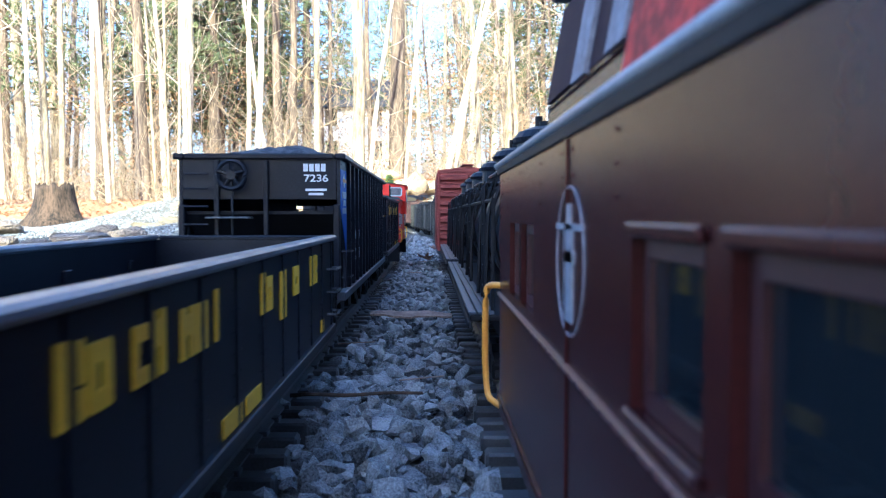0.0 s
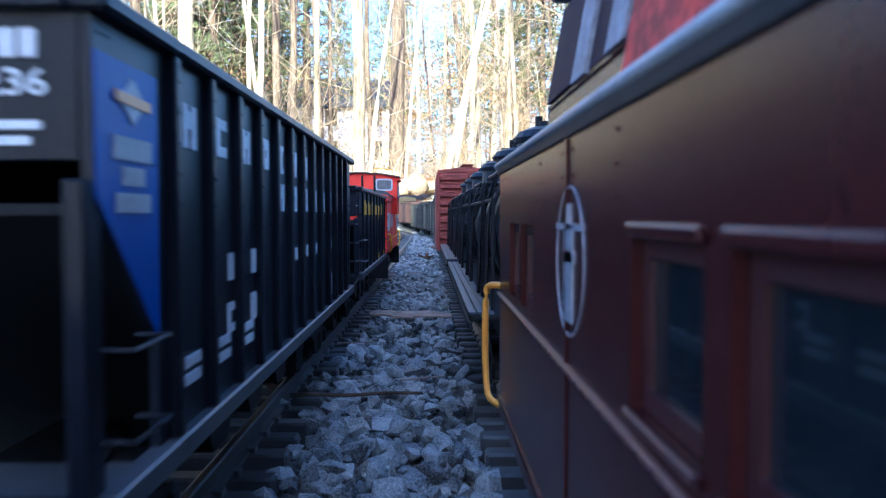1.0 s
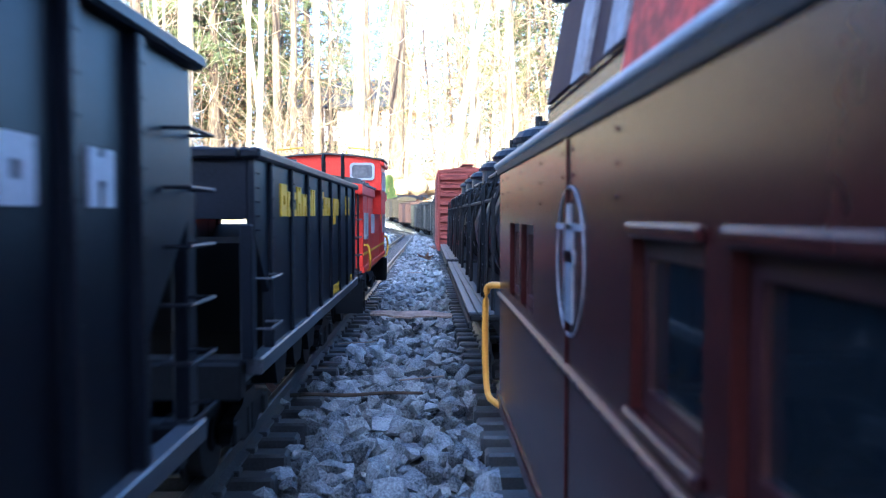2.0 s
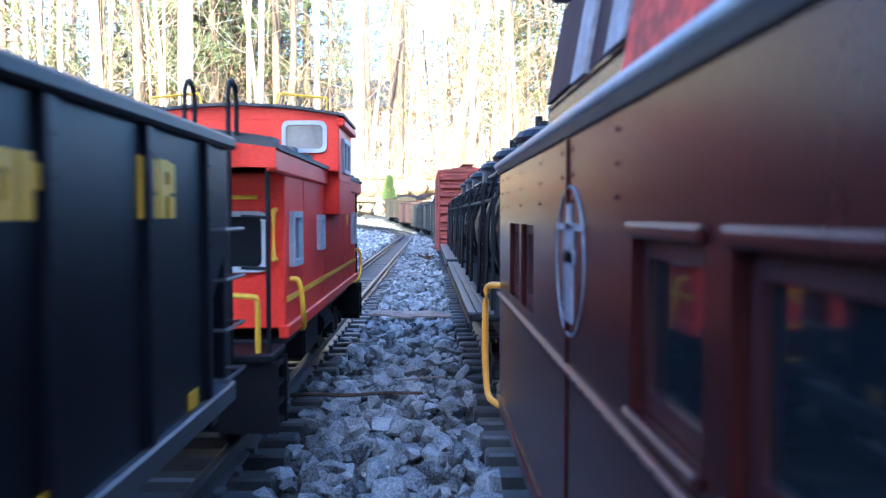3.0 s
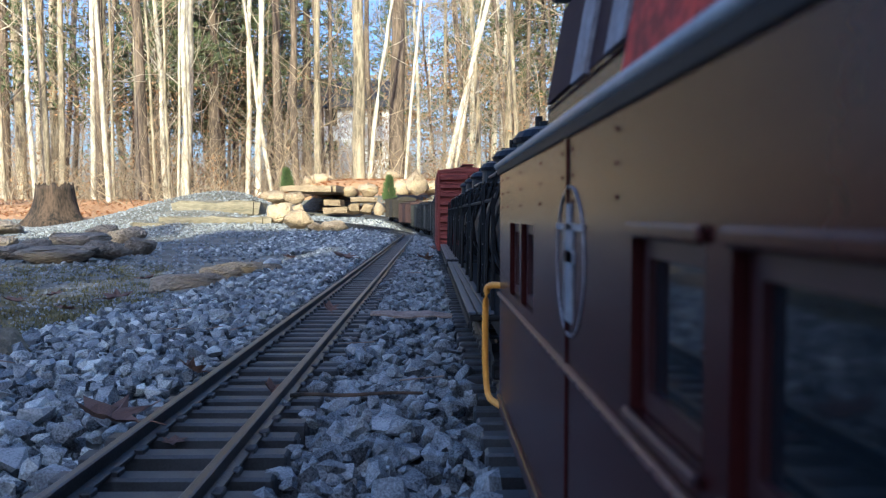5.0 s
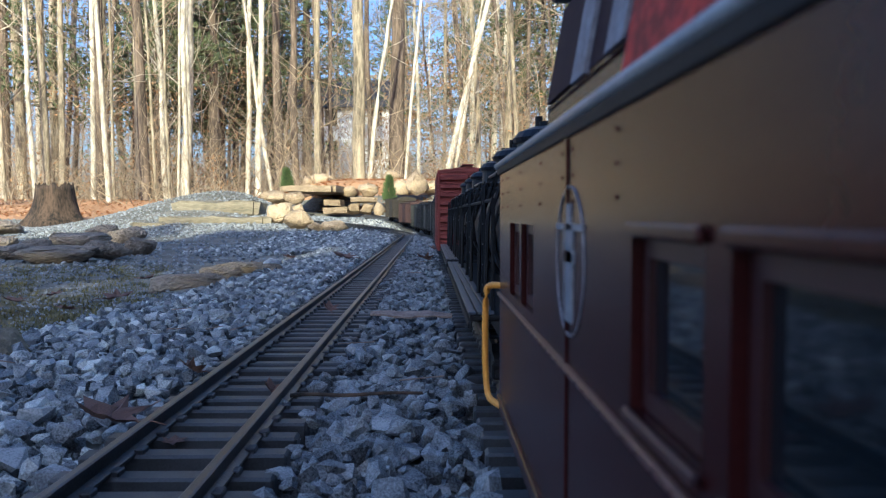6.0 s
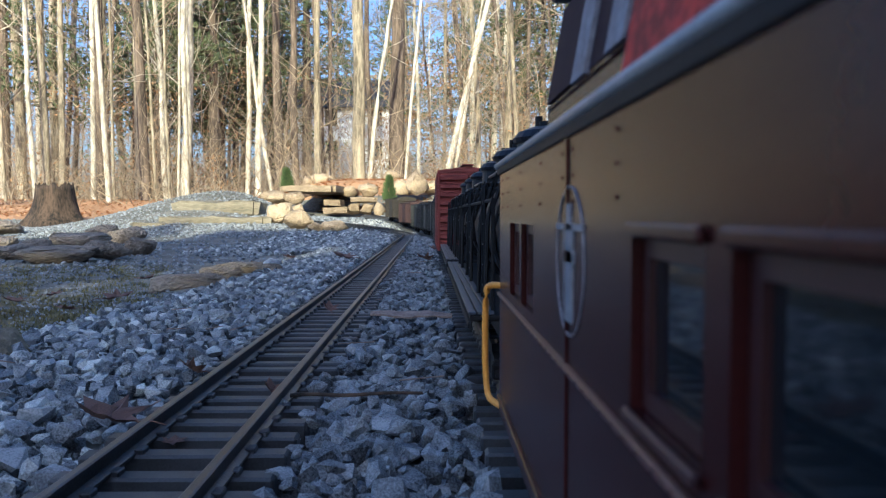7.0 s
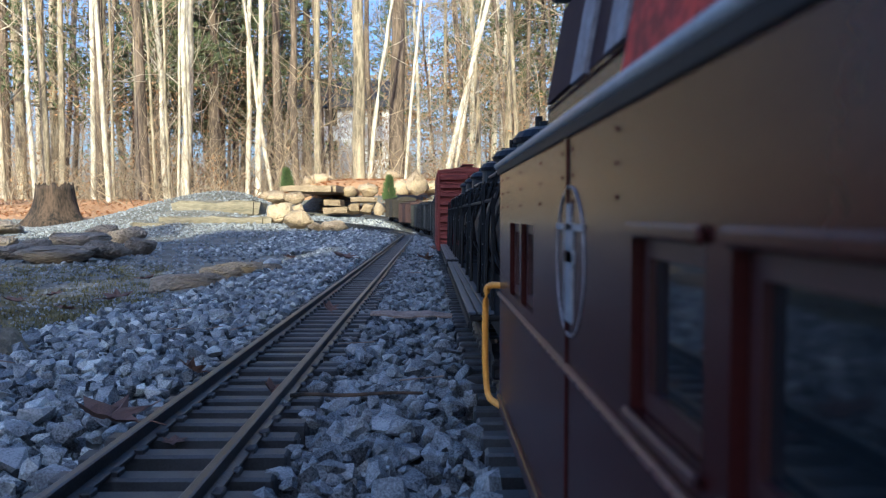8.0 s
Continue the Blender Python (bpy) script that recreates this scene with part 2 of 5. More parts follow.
def build_track(line, s0, s1, label):
    tr = tagged(new("track"), label, "railway track", kind="structure")
    # sleepers
    bm = box(B(), -0.044, 0.044, -0.0055, 0.0055, -0.009, 0.004, 0.0012)
    for sgn in (-1, 1):
        for side in (-1, 1):
            x = sgn * 0.0235 + side * 0.0046
            box(bm, x - 0.0021, x + 0.0021, -0.0034, 0.0034, 0.0035, 0.0062, 0.0005)
    tie = mesh_of("sleeper", bm, M_TIE)
    n = 0
    rest = []
    for s in list(np.arange(0.1, s1, 0.0264)) + list(np.arange(0.1 - 0.0264, s0, -0.0264)):
        m = car_pose(line, s, 0.0) @ pose(random.uniform(-0.0006, 0.0006), 0, random.uniform(-0.0008, 0.0004), 0, 0, random.uniform(-0.8, 0.8))
        if n < 150:
            piece("sleeper", tie, tr, m)
        else:
            rest.append(m)
        n += 1
    if rest:
        bm = B()
        for m in rest:
            me2 = tie.copy()
            me2.transform(m)
            bm.from_mesh(me2)
            bpy.data.meshes.remove(me2)
        tagged(part("far_sleepers", bm, M_TIE, tr), kind="stuff")
    # rails
    prof = [(-0.0042, 0.004), (0.0042, 0.004), (0.0042, 0.0052), (0.001, 0.0065), (0.001, 0.0098), (0.0022, 0.0106), (0.0022, 0.0125), (0.0014, 0.013), (-0.0014, 0.013),
            (-0.0022, 0.0125), (-0.0022, 0.0106), (-0.001, 0.0098), (-0.001, 0.0065), (-0.0042, 0.0052)]
    for sgn in (-1, 1):
        bm = B()
        prev = None
        ss = [s0, s0 / 2, 0, 1, 2, 2.6] + list(np.arange(2.7, s1, 0.08))
        for s in ss:
            m = car_pose(line, s, 0.0)
            cur = [bm.verts.new(m @ Vector((sgn * 0.0240 + a, 0, b))) for a, b in prof]
            if prev:
                for k in range(len(prof)):
                    bm.faces.new((prev[k], cur[k], cur[(k + 1) % len(prof)], prev[(k + 1) % len(prof)]))
            prev = cur
        bmesh.ops.recalc_face_normals(bm, faces=bm.faces[:])
        part("rail", bm, M_RAIL, tr)
    return tr


build_track(LINE_L, -3.7, 5.15, "garden railway track of brass rails on dark sleepers")
build_track(LINE_R, -0.6, 5.6, "garden railway track under the standing train")
M_EMBLEM = material("faded pale print", (0.16, 0.17, 0.20), (0.30, 0.31, 0.35), 0.5, 300, 0, 0.05, 800)
# Lighter than the wall: light caught on the moulding is in its colour.
M_BELT = material("brown moulding with lit edge tone", (0.075, 0.028, 0.023), (0.13, 0.06, 0.05), 0.4, 30, 0, 0.05, 700)
# Rolling stock. Each car's own space: base on the rail tops, y along the track.
WHEELS = []


def truck(car, y, mover=False):
    """A two-axle bogie: side frames, bolster, springs, two wheelsets."""
    bm = B()
    for sgn in (-1, 1):
        x = sgn * 0.0335
        prism(bm, [(y - 0.030, 0.013), (y - 0.024, 0.021), (y - 0.012, 0.0225), (y - 0.008, 0.026), (y + 0.008, 0.026), (y + 0.012, 0.0225), (y + 0.024, 0.021),
                   (y + 0.030, 0.013), (y + 0.024, 0.0105), (y + 0.017, 0.0125), (y + 0.009, 0.0085), (y - 0.009, 0.0085), (y - 0.017, 0.0125), (y - 0.024, 0.0105)], 0, x - 0.002, x + 0.002)
        for j in (-1, 1):
            box(bm, x - 0.0035, x + 0.0035, y + j * 0.0235 - 0.004, y + j * 0.0235 + 0.004, 0.0115, 0.0195, 0.001)
            rod(bm, [(x, y + j * 0.0035, 0.010), (x, y + j * 0.0035, 0.020)], 0.0026, 8)
    box(bm, -0.033, 0.033, y - 0.006, y + 0.006, 0.018, 0.027, 0.001)
    part("truck_frame", bm, M_DARK, car)
    for j in (-1, 1):
        bm = B()
        rod(bm, [(-0.034, 0, 0), (0.034, 0, 0)], 0.002, 8)
        for sgn in (-1, 1):
            rod(bm, [(sgn * 0.0215, 0, 0), (sgn * 0.0275, 0, 0)], 0.0150, 20)
            rod(bm, [(sgn * 0.0200, 0, 0), (sgn * 0.0216, 0, 0)], 0.0172, 20)
            rod(bm, [(sgn * 0.0275, 0, 0), (sgn * 0.0290, 0, 0)], 0.006, 10)
        w = part("wheelset", bm, M_DARK, car)
        w.location = (0, y + j * 0.0235, 0.0152)
        if mover:
            WHEELS.append((w, y + j * 0.0235))


def coupler(car, y, sgn):
    bm = box(B(), -0.004, 0.004, min(y, y + sgn * 0.02), max(y, y + sgn * 0.02), 0.018, 0.025, 0.001)
    box(bm, -0.007, 0.007, min(y + sgn * 0.018, y + sgn * 0.026), max(y + sgn * 0.018, y + sgn * 0.026), 0.016, 0.027, 0.002)
    rod(bm, [(0.003, y + sgn * 0.02, 0.018), (0.003, y + sgn * 0.021, 0.008)], 0.0008, 6)
    part("coupler", bm, M_DARK, car)


def bars(car, name, mat, x, marks, label="", face=1, depth=0.0006):
    """Plain painted bars on a side wall at x. Each mark: y0, y1, z0, z1, slot. A slot cuts the bar open so that it reads as a block letter from afar."""
    for y0, y1, z0, z1, slot in marks:
        bm = B()
        a, b = (x, x + face * depth) if face > 0 else (x - depth, x)
        h, w = z1 - z0, y1 - y0
        if slot == 0:
            box(bm, a, b, y0, y1, z0, z1)
        elif slot == 1:  # a block with a window
            ring_frame(bm, y0, y1, z0, z1, min(w, h) * 0.36, 0, a, b, 0.0006)
        elif slot == 4:  # a loop over two legs
            for q0, q1, r0, r1 in ((0, 0.36, 0, 1), (0.36, 0.66, 0.80, 1), (0.36, 0.66, 0.38, 0.58), (0.66, 1, 0.44, 0.96), (0.62, 1, 0, 0.38)):
                box(bm, a, b, y0 + w * q0, y0 + w * q1, z0 + h * r0, z0 + h * r1)
        elif slot == 2:  # two posts and a bar
            for q in (y0, y1 - w * 0.36):
                box(bm, a, b, q, q + w * 0.36, z0, z1)
            box(bm, a, b, y0 + w * 0.36, y1 - w * 0.36, z0 + h * 0.45, z0 + h * 0.85)
        else:  # a post with two arms
            box(bm, a, b, y0, y0 + w * 0.35, z0, z1)
            for q in (0.0, 0.72):
                box(bm, a, b, y0 + w * 0.35, y1, z0 + h * q, z0 + h * (q + 0.28))
        part(name, bm, mat, car, label)


def lettering(text, size, x, wide, z, y):
    """Flat letters on a wall that faces down the line, from x on, wide across."""
    cu = bpy.data.curves.new("lettering", "FONT")
    cu.body, cu.size, cu.extrude, cu.offset = text, size, 0.0002, size * 0.012
    ob = bpy.data.objects.new("lettering", cu)
    me = ob.to_mesh()
    bm = bmesh.new()
    bm.from_mesh(me)
    ob.to_mesh_clear()
    bpy.data.objects.remove(ob)
    x0, x1 = min(v.co.x for v in bm.verts), max(v.co.x for v in bm.verts)
    for v in bm.verts:
        v.co = (x + (v.co.x - x0) * wide / (x1 - x0), y - 0.0002 - v.co.z, z + v.co.y)
    return bm


def rivets(bm, x, pts, r=0.0006, face=1):
    for y, z in pts:
        m = Matrix.Translation((x, y, z)) @ Matrix.Rotation(radians(90 * face), 4, "Y")
        bmesh.ops.create_cone(bm, segments=6, radius1=r, radius2=r * 0.5, depth=r * 1.2, matrix=m, cap_ends=True)


def hollow_body(bm, w, y0, y1, z0, z1, t):
    """An open-topped box with thick walls and a floor."""
    for sgn in (-1, 1):
        box(bm, min(sgn * w, sgn * (w - t)), max(sgn * w, sgn * (w - t)), y0, y1, z0, z1, 0.0005)
    box(bm, -w + t, w - t, y0, y0 + t, z0, z1)
    box(bm, -w + t, w - t, y1 - t, y1, z0, z1)
    box(bm, -w + t, w - t, y0 + t, y1 - t, z0, z0 + t)
    return bm


def coal_heap(car, w, h, z, rise, seed):
    """A heap of coal: an uneven sheet that closes the top of a hopper."""
    bm = B()
    nx, ny = 26, 90
    rows = []
    for j in range(ny + 1):
        y = -h + 2 * h * j / ny
        row = []
        for i in range(nx + 1):
            x = -w + 2 * w * i / nx
            e = max(1 - (x / w) ** 2, 0.0) ** 0.8 * (1 - min(abs(y / h), 1.0) ** 4)
            row.append(bm.verts.new((x, y, z + rise * e + 0.0028 * noise.noise((x * 190 + seed, y * 190, 0)) + 0.003 * noise.noise((x * 60, y * 40 + seed, 3)))))
        rows.append(row)
    for a, b in zip(rows, rows[1:]):
        for i in range(nx):
            bm.faces.new((a[i], a[i + 1], b[i + 1], b[i]))
    return part("coal_load", bm, M_COAL, car, "heaped black coal")


def car_root(name, label, category):
    return tagged(new(name), label, category, "")


def gondola():
    car = car_root("gondola_car", "black open gondola car with yellow block markings", "train car")
    h, w = 0.25, 0.052
    part("body", hollow_body(B(), w - 0.002, -h, h, 0.030, 0.0792, 0.003), M_BLACK, car)
    for sgn in (-1, 1):
        bm = box(B(), min(sgn * (w - 0.006), sgn * (w + 0.0006)), max(sgn * (w - 0.006), sgn * (w + 0.0006)), -h - 0.001, h + 0.001, 0.0788, 0.0818, 0.0009)
        part("side_rim", bm, M_TOPRIM, car, "top rim with painted sky highlight")
        bm = box(B(), min(sgn * (w - 0.004), sgn * w), max(sgn * (w - 0.004), sgn * w), -h, h, 0.0276, 0.0325, 0.0005)
        part("side_sill", bm, M_BLACK, car)
    for j in (-1, 1):
        part("end_rim", box(B(), -w + 0.0065, w - 0.0065, j * h - 0.0025, j * h + 0.0025, 0.0788, 0.0815, 0.0008), M_BLACK, car)
    rib = mesh_of("side_rib", box(B(), -0.0006, 0.0004, -0.0018, 0.0018, 0.0325, 0.0785, 0.0003), M_BLACK)
    ys = [-h + 0.006 + k * (2 * h - 0.012) / 14 for k in range(15)]
    for sgn in (-1, 1):
        for y in ys:
            piece("side_rib", rib, car, pose(sgn * (w - 0.0018), y, 0))
    bm = B()
    for y in ys:
        for q in (-0.004, 0.004):
            rivets(bm, w - 0.002, [(y + q, z) for z in np.arange(0.036, 0.079, 0.006)])
    tagged(part("rivets", bm, M_BLACK, car), kind="stuff")
    for j in (-1, 1):
        for z in (0.040, 0.052, 0.064):
            y = j * (h - 0.012)
            part("grab_iron", rod(B(), [(w - 0.002, y - 0.009, z), (w + 0.003, y - 0.009, z), (w + 0.003, y + 0.009, z), (w - 0.002, y + 0.009, z)], 0.0007, 6), M_RIM, car)
    # inside: end posts and stake pockets
    for y in ys[1:-1:2]:
        for sgn in (-1, 1):
            part("stake_pocket", box(B(), min(sgn * 0.0469, sgn * 0.0452), max(sgn * 0.0469, sgn * 0.0452), y - 0.003, y + 0.003, 0.064, 0.070, 0.0004), M_BLACK, car)
    c = 0.192  # its middle at the start
    marks = []
    for a, b, s, up in ((0.115, 0.124, 4, 1), (0.1255, 0.135, 1, 0), (0.1445, 0.152, 3, 0), (0.1535, 0.162, 2, 1), (0.172, 0.182, 2, 0), (0.183, 0.192, 1, 0), (0.199, 0.202, 0, 1),
                        (0.252, 0.259, 3, 1), (0.260, 0.270, 1, 0), (0.284, 0.295, 2, -1), (0.3106, 0.3237, 1, 0), (0.354, 0.3635, 4, 1), (0.3655, 0.375, 4, 1)):
        a, b = 1.02 * a + 0.0003, 1.02 * b + 0.0003
        marks.append((a - c, b - c, 0.0605 - (0.006 if up < 0 else 0), 0.0740 if up > 0 else 0.0722, s))
    bars(car, "letter_bar", M_YELLOW, w - 0.002, marks, "yellow block letter")
    bars(car, "number_bar", M_YELLOW, w - 0.002, [(0.210 - c, 0.230 - c, 0.0330, 0.0385, 0), (0.236 - c, 0.256 - c, 0.0330, 0.0385, 0), (0.395 - c, 0.405 - c, 0.034, 0.040, 0)], "yellow bars")
    for y in (-h + 0.065, h - 0.065):
        truck(car, y, True)
    part("centre_sill", box(B(), -0.010, 0.010, -h, h, 0.022, 0.0295, 0.001), M_DARK, car)
    coupler(car, -h, -1)
    coupler(car, h, 1)
    return car


def hopper(big):
    """An open hopper with ribbed sides, sloped ends, a coal load, and bays beneath."""
    if big:
        car = car_root("hopper_car", "black ribbed coal hopper with white bars and blue corner panel", "train car")
        h, w, z0, z1, nrib, cut = 0.2045, 0.052, 0.040, 0.1290, 13, 0.0300
    else:
        car = car_root("hopper_car", "smaller black coal hopper with yellow block lettering", "train car")
        h, w, z0, z1, nrib, cut = 0.161, 0.052, 0.043, 0.1127, 8, 0.022
    wi = w - (0.0026 if big else 0.0016)
    zc = z0 + (z1 - z0) * 0.62   # corner height of the sloped cut
    zd = z0 + (z1 - z0) * 0.32
    poly = [(-h + cut, z0), (h - cut, z0), (h - cut, zd), (h, zc), (h, z1), (-h, z1), (-h, zc), (-h + cut, zd)]
    for sgn in (-1, 1):
        part("side_wall", prism(B(), poly, 0, min(sgn * wi, sgn * (wi - 0.002)), max(sgn * wi, sgn * (wi - 0.002))), M_BLACK, car)
        bm = box(B(), min(sgn * (w - 0.006), sgn * (w + 0.0008)), max(sgn * (w - 0.006), sgn * (w + 0.0008)), -h - 0.002, h + 0.002, z1 - 0.002, z1 + 0.0015, 0.0008)
        part("side_rim", bm, M_BLACK, car)
        part("side_sill", box(B(), min(sgn * (w - 0.005), sgn * (w + 0.0004)), max(sgn * (w - 0.005), sgn * (w + 0.0004)), -h, h, z0 - 0.0005, z0 + 0.005, 0.0006), M_RIM, car)
        for j in (-1, 1):
            part("corner_post", box(B(), min(sgn * (wi - 0.004), sgn * (wi - 0.0002)), max(sgn * (wi - 0.004), sgn * (wi - 0.0002)), j * h - 0.0035, j * h + 0.0035, z0 + 0.005, zc + 0.004, 0.0005), M_BLACK, car)
    for j in (-1, 1):
        y = j * h
        part("end_wall", box(B(), -wi + 0.0022, wi - 0.0022, min(y, y - j * 0.002), max(y, y - j * 0.002), z0 + (z1 - z0) * 0.70, z1 - 0.001, 0.0003), M_BLACK, car)
        part("end_rim", box(B(), -w + 0.0062, w - 0.0062, y - 0.0025, y + 0.0025, z1 - 0.002, z1 + 0.0014, 0.0007), M_BLACK, car)
        bm = B()
        ya, yb = y - j * 0.002, y - j * 0.085
        prism(bm, [(ya, zc - 0.002), (ya, zc), (yb, z0 + 0.003), (yb, z0 + 0.001)], 0, -wi + 0.0025, wi - 0.0025)
        part("slope_sheet", bm, M_DARK, car)
        part("end_sill", box(B(), -w + 0.0055, w - 0.0055, y - 0.004, y + 0.004, z0 - 0.008, z0 + 0.004, 0.0008), M_DARK, car)
        part("platform", box(B(), -w + 0.006, w - 0.006, min(y - j * 0.0045, y - j * 0.036), max(y - j * 0.0045, y - j * 0.036), z0 - 0.004, z0, 0.0004), M_RIM, car)
        for x in (-0.026, 0.004):
            part("end_post", box(B(), x - 0.0015, x + 0.0015, y - 0.0012 + j * 0.0015, y + 0.0012 + j * 0.0015, z0 + 0.0045, z1 - 0.003, 0.0004), M_BLACK, car)
        for z in ((0.118, 0.109, 0.098, 0.087) if big else (0.10, 0.09, 0.08, 0.07)):
            part("end_ladder_rung", rod(B(), [(-w + 0.006, y + j * 0.003, z), (-w + 0.021, y + j * 0.003, z)], 0.0006, 6), M_BLACK, car)
        for z in (np.arange(z0 + 0.009, z1 - 0.012, 0.0125) if j > 0 else (z0 + 0.014, z0 + 0.030)):
            ym = y - j * 0.011
            part("side_grab_iron", rod(B(), [(wi - 0.001, ym - 0.009, z), (w + 0.003, ym - 0.009, z), (w + 0.003, ym + 0.009, z), (wi - 0.001, ym + 0.009, z)], 0.0005, 6), M_BLACK if big else M_RIM, car)
    rib = mesh_of("side_rib", box(B(), -0.0019, 0.0019, -0.0018, 0.0018, z0 + 0.005, z1 - 0.002, 0.0005), M_BLACK)
    ys = [-0.167 + k * 0.0278 for k in range(nrib)] if big else [-h + cut + k * (2 * h - 2 * cut) / (nrib - 1) for k in range(nrib)]
    for sgn in (-1, 1):
        for y in ys:
            piece("side_rib", rib, car, pose(sgn * (wi + (0.0007 if big else -0.0003)), y, 0))
    bm = B()
    for y in ys:
        rivets(bm, wi + (0.0026 if big else 0.0016), [(y, z) for z in np.arange(z0 + 0.01, z1 - 0.004, 0.0065)], 0.0005)
    rivets(bm, wi, [(-h + 0.0025, z) for z in np.arange(zc + 0.002, z1 - 0.003, 0.0045)], 0.0006)
    rivets(bm, wi, [(-h + 0.006, z) for z in np.arange(zc + 0.002, z1 - 0.003, 0.0045)], 0.0006)
    tagged(part("rivets", bm, M_BLACK, car), kind="stuff")
    # bays under the floor
    nb = 4 if big else 3
    for k in range(nb):
        bm = B()
        y = (k - (nb - 1) / 2) * (0.052 if big else 0.045)
        prism(bm, [(y - 0.024, z0 + 0.004), (y + 0.024, z0 + 0.004), (y + 0.009, 0.017), (y - 0.009, 0.017)], 0, -0.036, 0.036)
        part("hopper_bay", bm, M_DARK, car)
    coal_heap(car, wi - 0.0025, h - 0.003, z1 - 0.003, 0.0165 if big else 0.011, 3 if big else 8)
    # brake wheel and shelf on the near end
    bm = B()
    if big:
        cx, cz, y = -0.016, 0.117, -h - 0.006
        rod(bm, [(cx + 0.0085 * math.cos(k * math.tau / 24), y, cz + 0.0085 * math.sin(k * math.tau / 24)) for k in range(25)], 0.0014, 6)
        for k in range(5):
            a0 = k * math.tau / 5 + 0.3
            rod(bm, [(cx, y, cz), (cx + 0.008 * math.cos(a0), y, cz + 0.008 * math.sin(a0))], 0.0011, 5)
        rod(bm, [(cx, y - 0.001, cz), (cx, -h, cz)], 0.0030, 10)
        part("brake_wheel", bm, M_BLACK, car)
        part("brake_shelf", box(B(), -0.031, -0.004, -h - 0.010, -h - 0.0005, 0.0905, 0.0918, 0.0003), M_RIM, car)
        part("brake_rod", rod(B(), [(cx, -h - 0.004, 0.115), (cx, -h - 0.004, 0.04)], 0.0008, 6), M_BLACK, car)
        # white bars on the end
        bm = B()
        for k in range(4):
            box(bm, 0.0268 + k * 0.0036, 0.0296 + k * 0.0036, -h - 0.0004, -h, 0.1195, 0.1242)
        for k in range(2):
            box(bm, 0.028 + k * 0.002, 0.041 - k * 0.002, -h - 0.0004, -h, 0.1075 - k * 0.0026, 0.1090 - k * 0.0026)
        part("end_lettering", bm, M_WHITE, car, "white lettering bars")
        part("car_number", lettering("7236", 0.0062, 0.0272, 0.0148, 0.1133, -h), M_WHITE, car, "white stencilled number")
        # blue corner panel with an emblem
        prism(bm := B(), [(-h + 0.0005, 0.121), (-h + 0.0300, 0.121), (-h + 0.0300, zd - 0.001), (-h + 0.0005, zc + 0.001)], 0, wi, wi + 0.0004)
        blue = part("corner_panel", bm, M_BLUE, car, "bright blue corner panel")
        cy, cz = -h + 0.0160, 0.1143
        part("emblem", prism(B(), [(cy, cz - 0.0043), (cy + 0.0064, cz), (cy, cz + 0.0043), (cy - 0.0064, cz)], 0, wi + 0.0004, wi + 0.0008), M_WHITE, blue, "pale diamond emblem")
        part("emblem_band", prism(B(), [(cy - 0.0085, cz + 0.0012), (cy - 0.0085, cz - 0.0008), (cy + 0.0085, cz - 0.0012), (cy + 0.0085, cz + 0.0008)], 0, wi + 0.0008, wi + 0.0011), M_ORANGE, blue, "orange band")
        bars(car, "panel_bar", M_GREY, wi + 0.0004, [(cy - 0.009, cy + 0.009, 0.1032, 0.1074, 0), (cy - 0.005, cy + 0.005, 0.0986, 0.1020, 0), (cy - 0.008, cy + 0.008, 0.0936, 0.0972, 0)])
        marks = [(ys[k] + 0.0088, ys[k + 1] - 0.0088, 0.1085, 0.1185, s) for k, s in ((0, 2), (1, 3), (2, 2), (3, 1), (5, 2), (6, 1))]
        marks += [(ys[4] + 0.0118, ys[5] - 0.0118, 0.1085, 0.1185, 0)] + [(ys[4] + 0.0098, ys[5] - 0.0098, z, z + 0.002, 0) for z in (0.1084, 0.1166)]
        marks += [(ys[k] + 0.0088, ys[k + 1] - 0.0088, 0.0945, 0.1045, s) for k, s in ((4, 2), (5, 1), (6, 1), (7, 0), (8, 2), (9, 3), (10, 1), (11, 2))]
        marks += [(ys[k] + 0.007, ys[k + 1] - 0.008, 0.0745, 0.0795, 0) for k in (5, 6, 7, 9)]
        marks += [(ys[k + 1] - 0.0075, ys[k + 1] - 0.0025, 0.0750, 0.0825, 0) for k in (1, 2)]
        marks += [(ys[k + 1] - 0.0085, ys[k + 1] - 0.0022, 0.0605, 0.0688, s) for k, s in ((1, 3), (2, 1))]
        marks += [(ys[k] + 0.007, ys[k + 1] - 0.007, z, z + 0.0025, 0) for k in (0, 1, 2) for z in (0.054, 0.058)]
        marks += [(ys[9] + 0.008, ys[10] - 0.008, 0.049, 0.061, 1)]
        bars(car, "letter_bar", M_WHITE, wi, marks, "white block letter")
    else:
        marks = []
        for y, wd, s, up in ((-0.120, 0.012, 1, 1), (-0.106, 0.009, 1, 0), (-0.095, 0.008, 3, 0), (-0.085, 0.010, 2, 1), (-0.072, 0.013, 2, 0), (-0.057, 0.009, 1, 0), (-0.046, 0.0035, 0, 1),
                             (-0.040, 0.0035, 0, 1), (-0.018, 0.012, 3, 1), (-0.004, 0.010, 1, 0), (0.008, 0.011, 2, 0), (0.034, 0.009, 2, -1), (0.0445, 0.007, 1, 0), (0.053, 0.008, 2, 0),
                             (0.096, 0.0095, 4, 1), (0.1065, 0.0095, 4, 1)):
            marks.append((y, y + wd, 0.0925 - (0.005 if up < 0 else 0), 0.1045 if up > 0 else 0.1020, s))
        bars(car, "letter_bar", M_YELLOW, wi, marks, "yellow block letter")
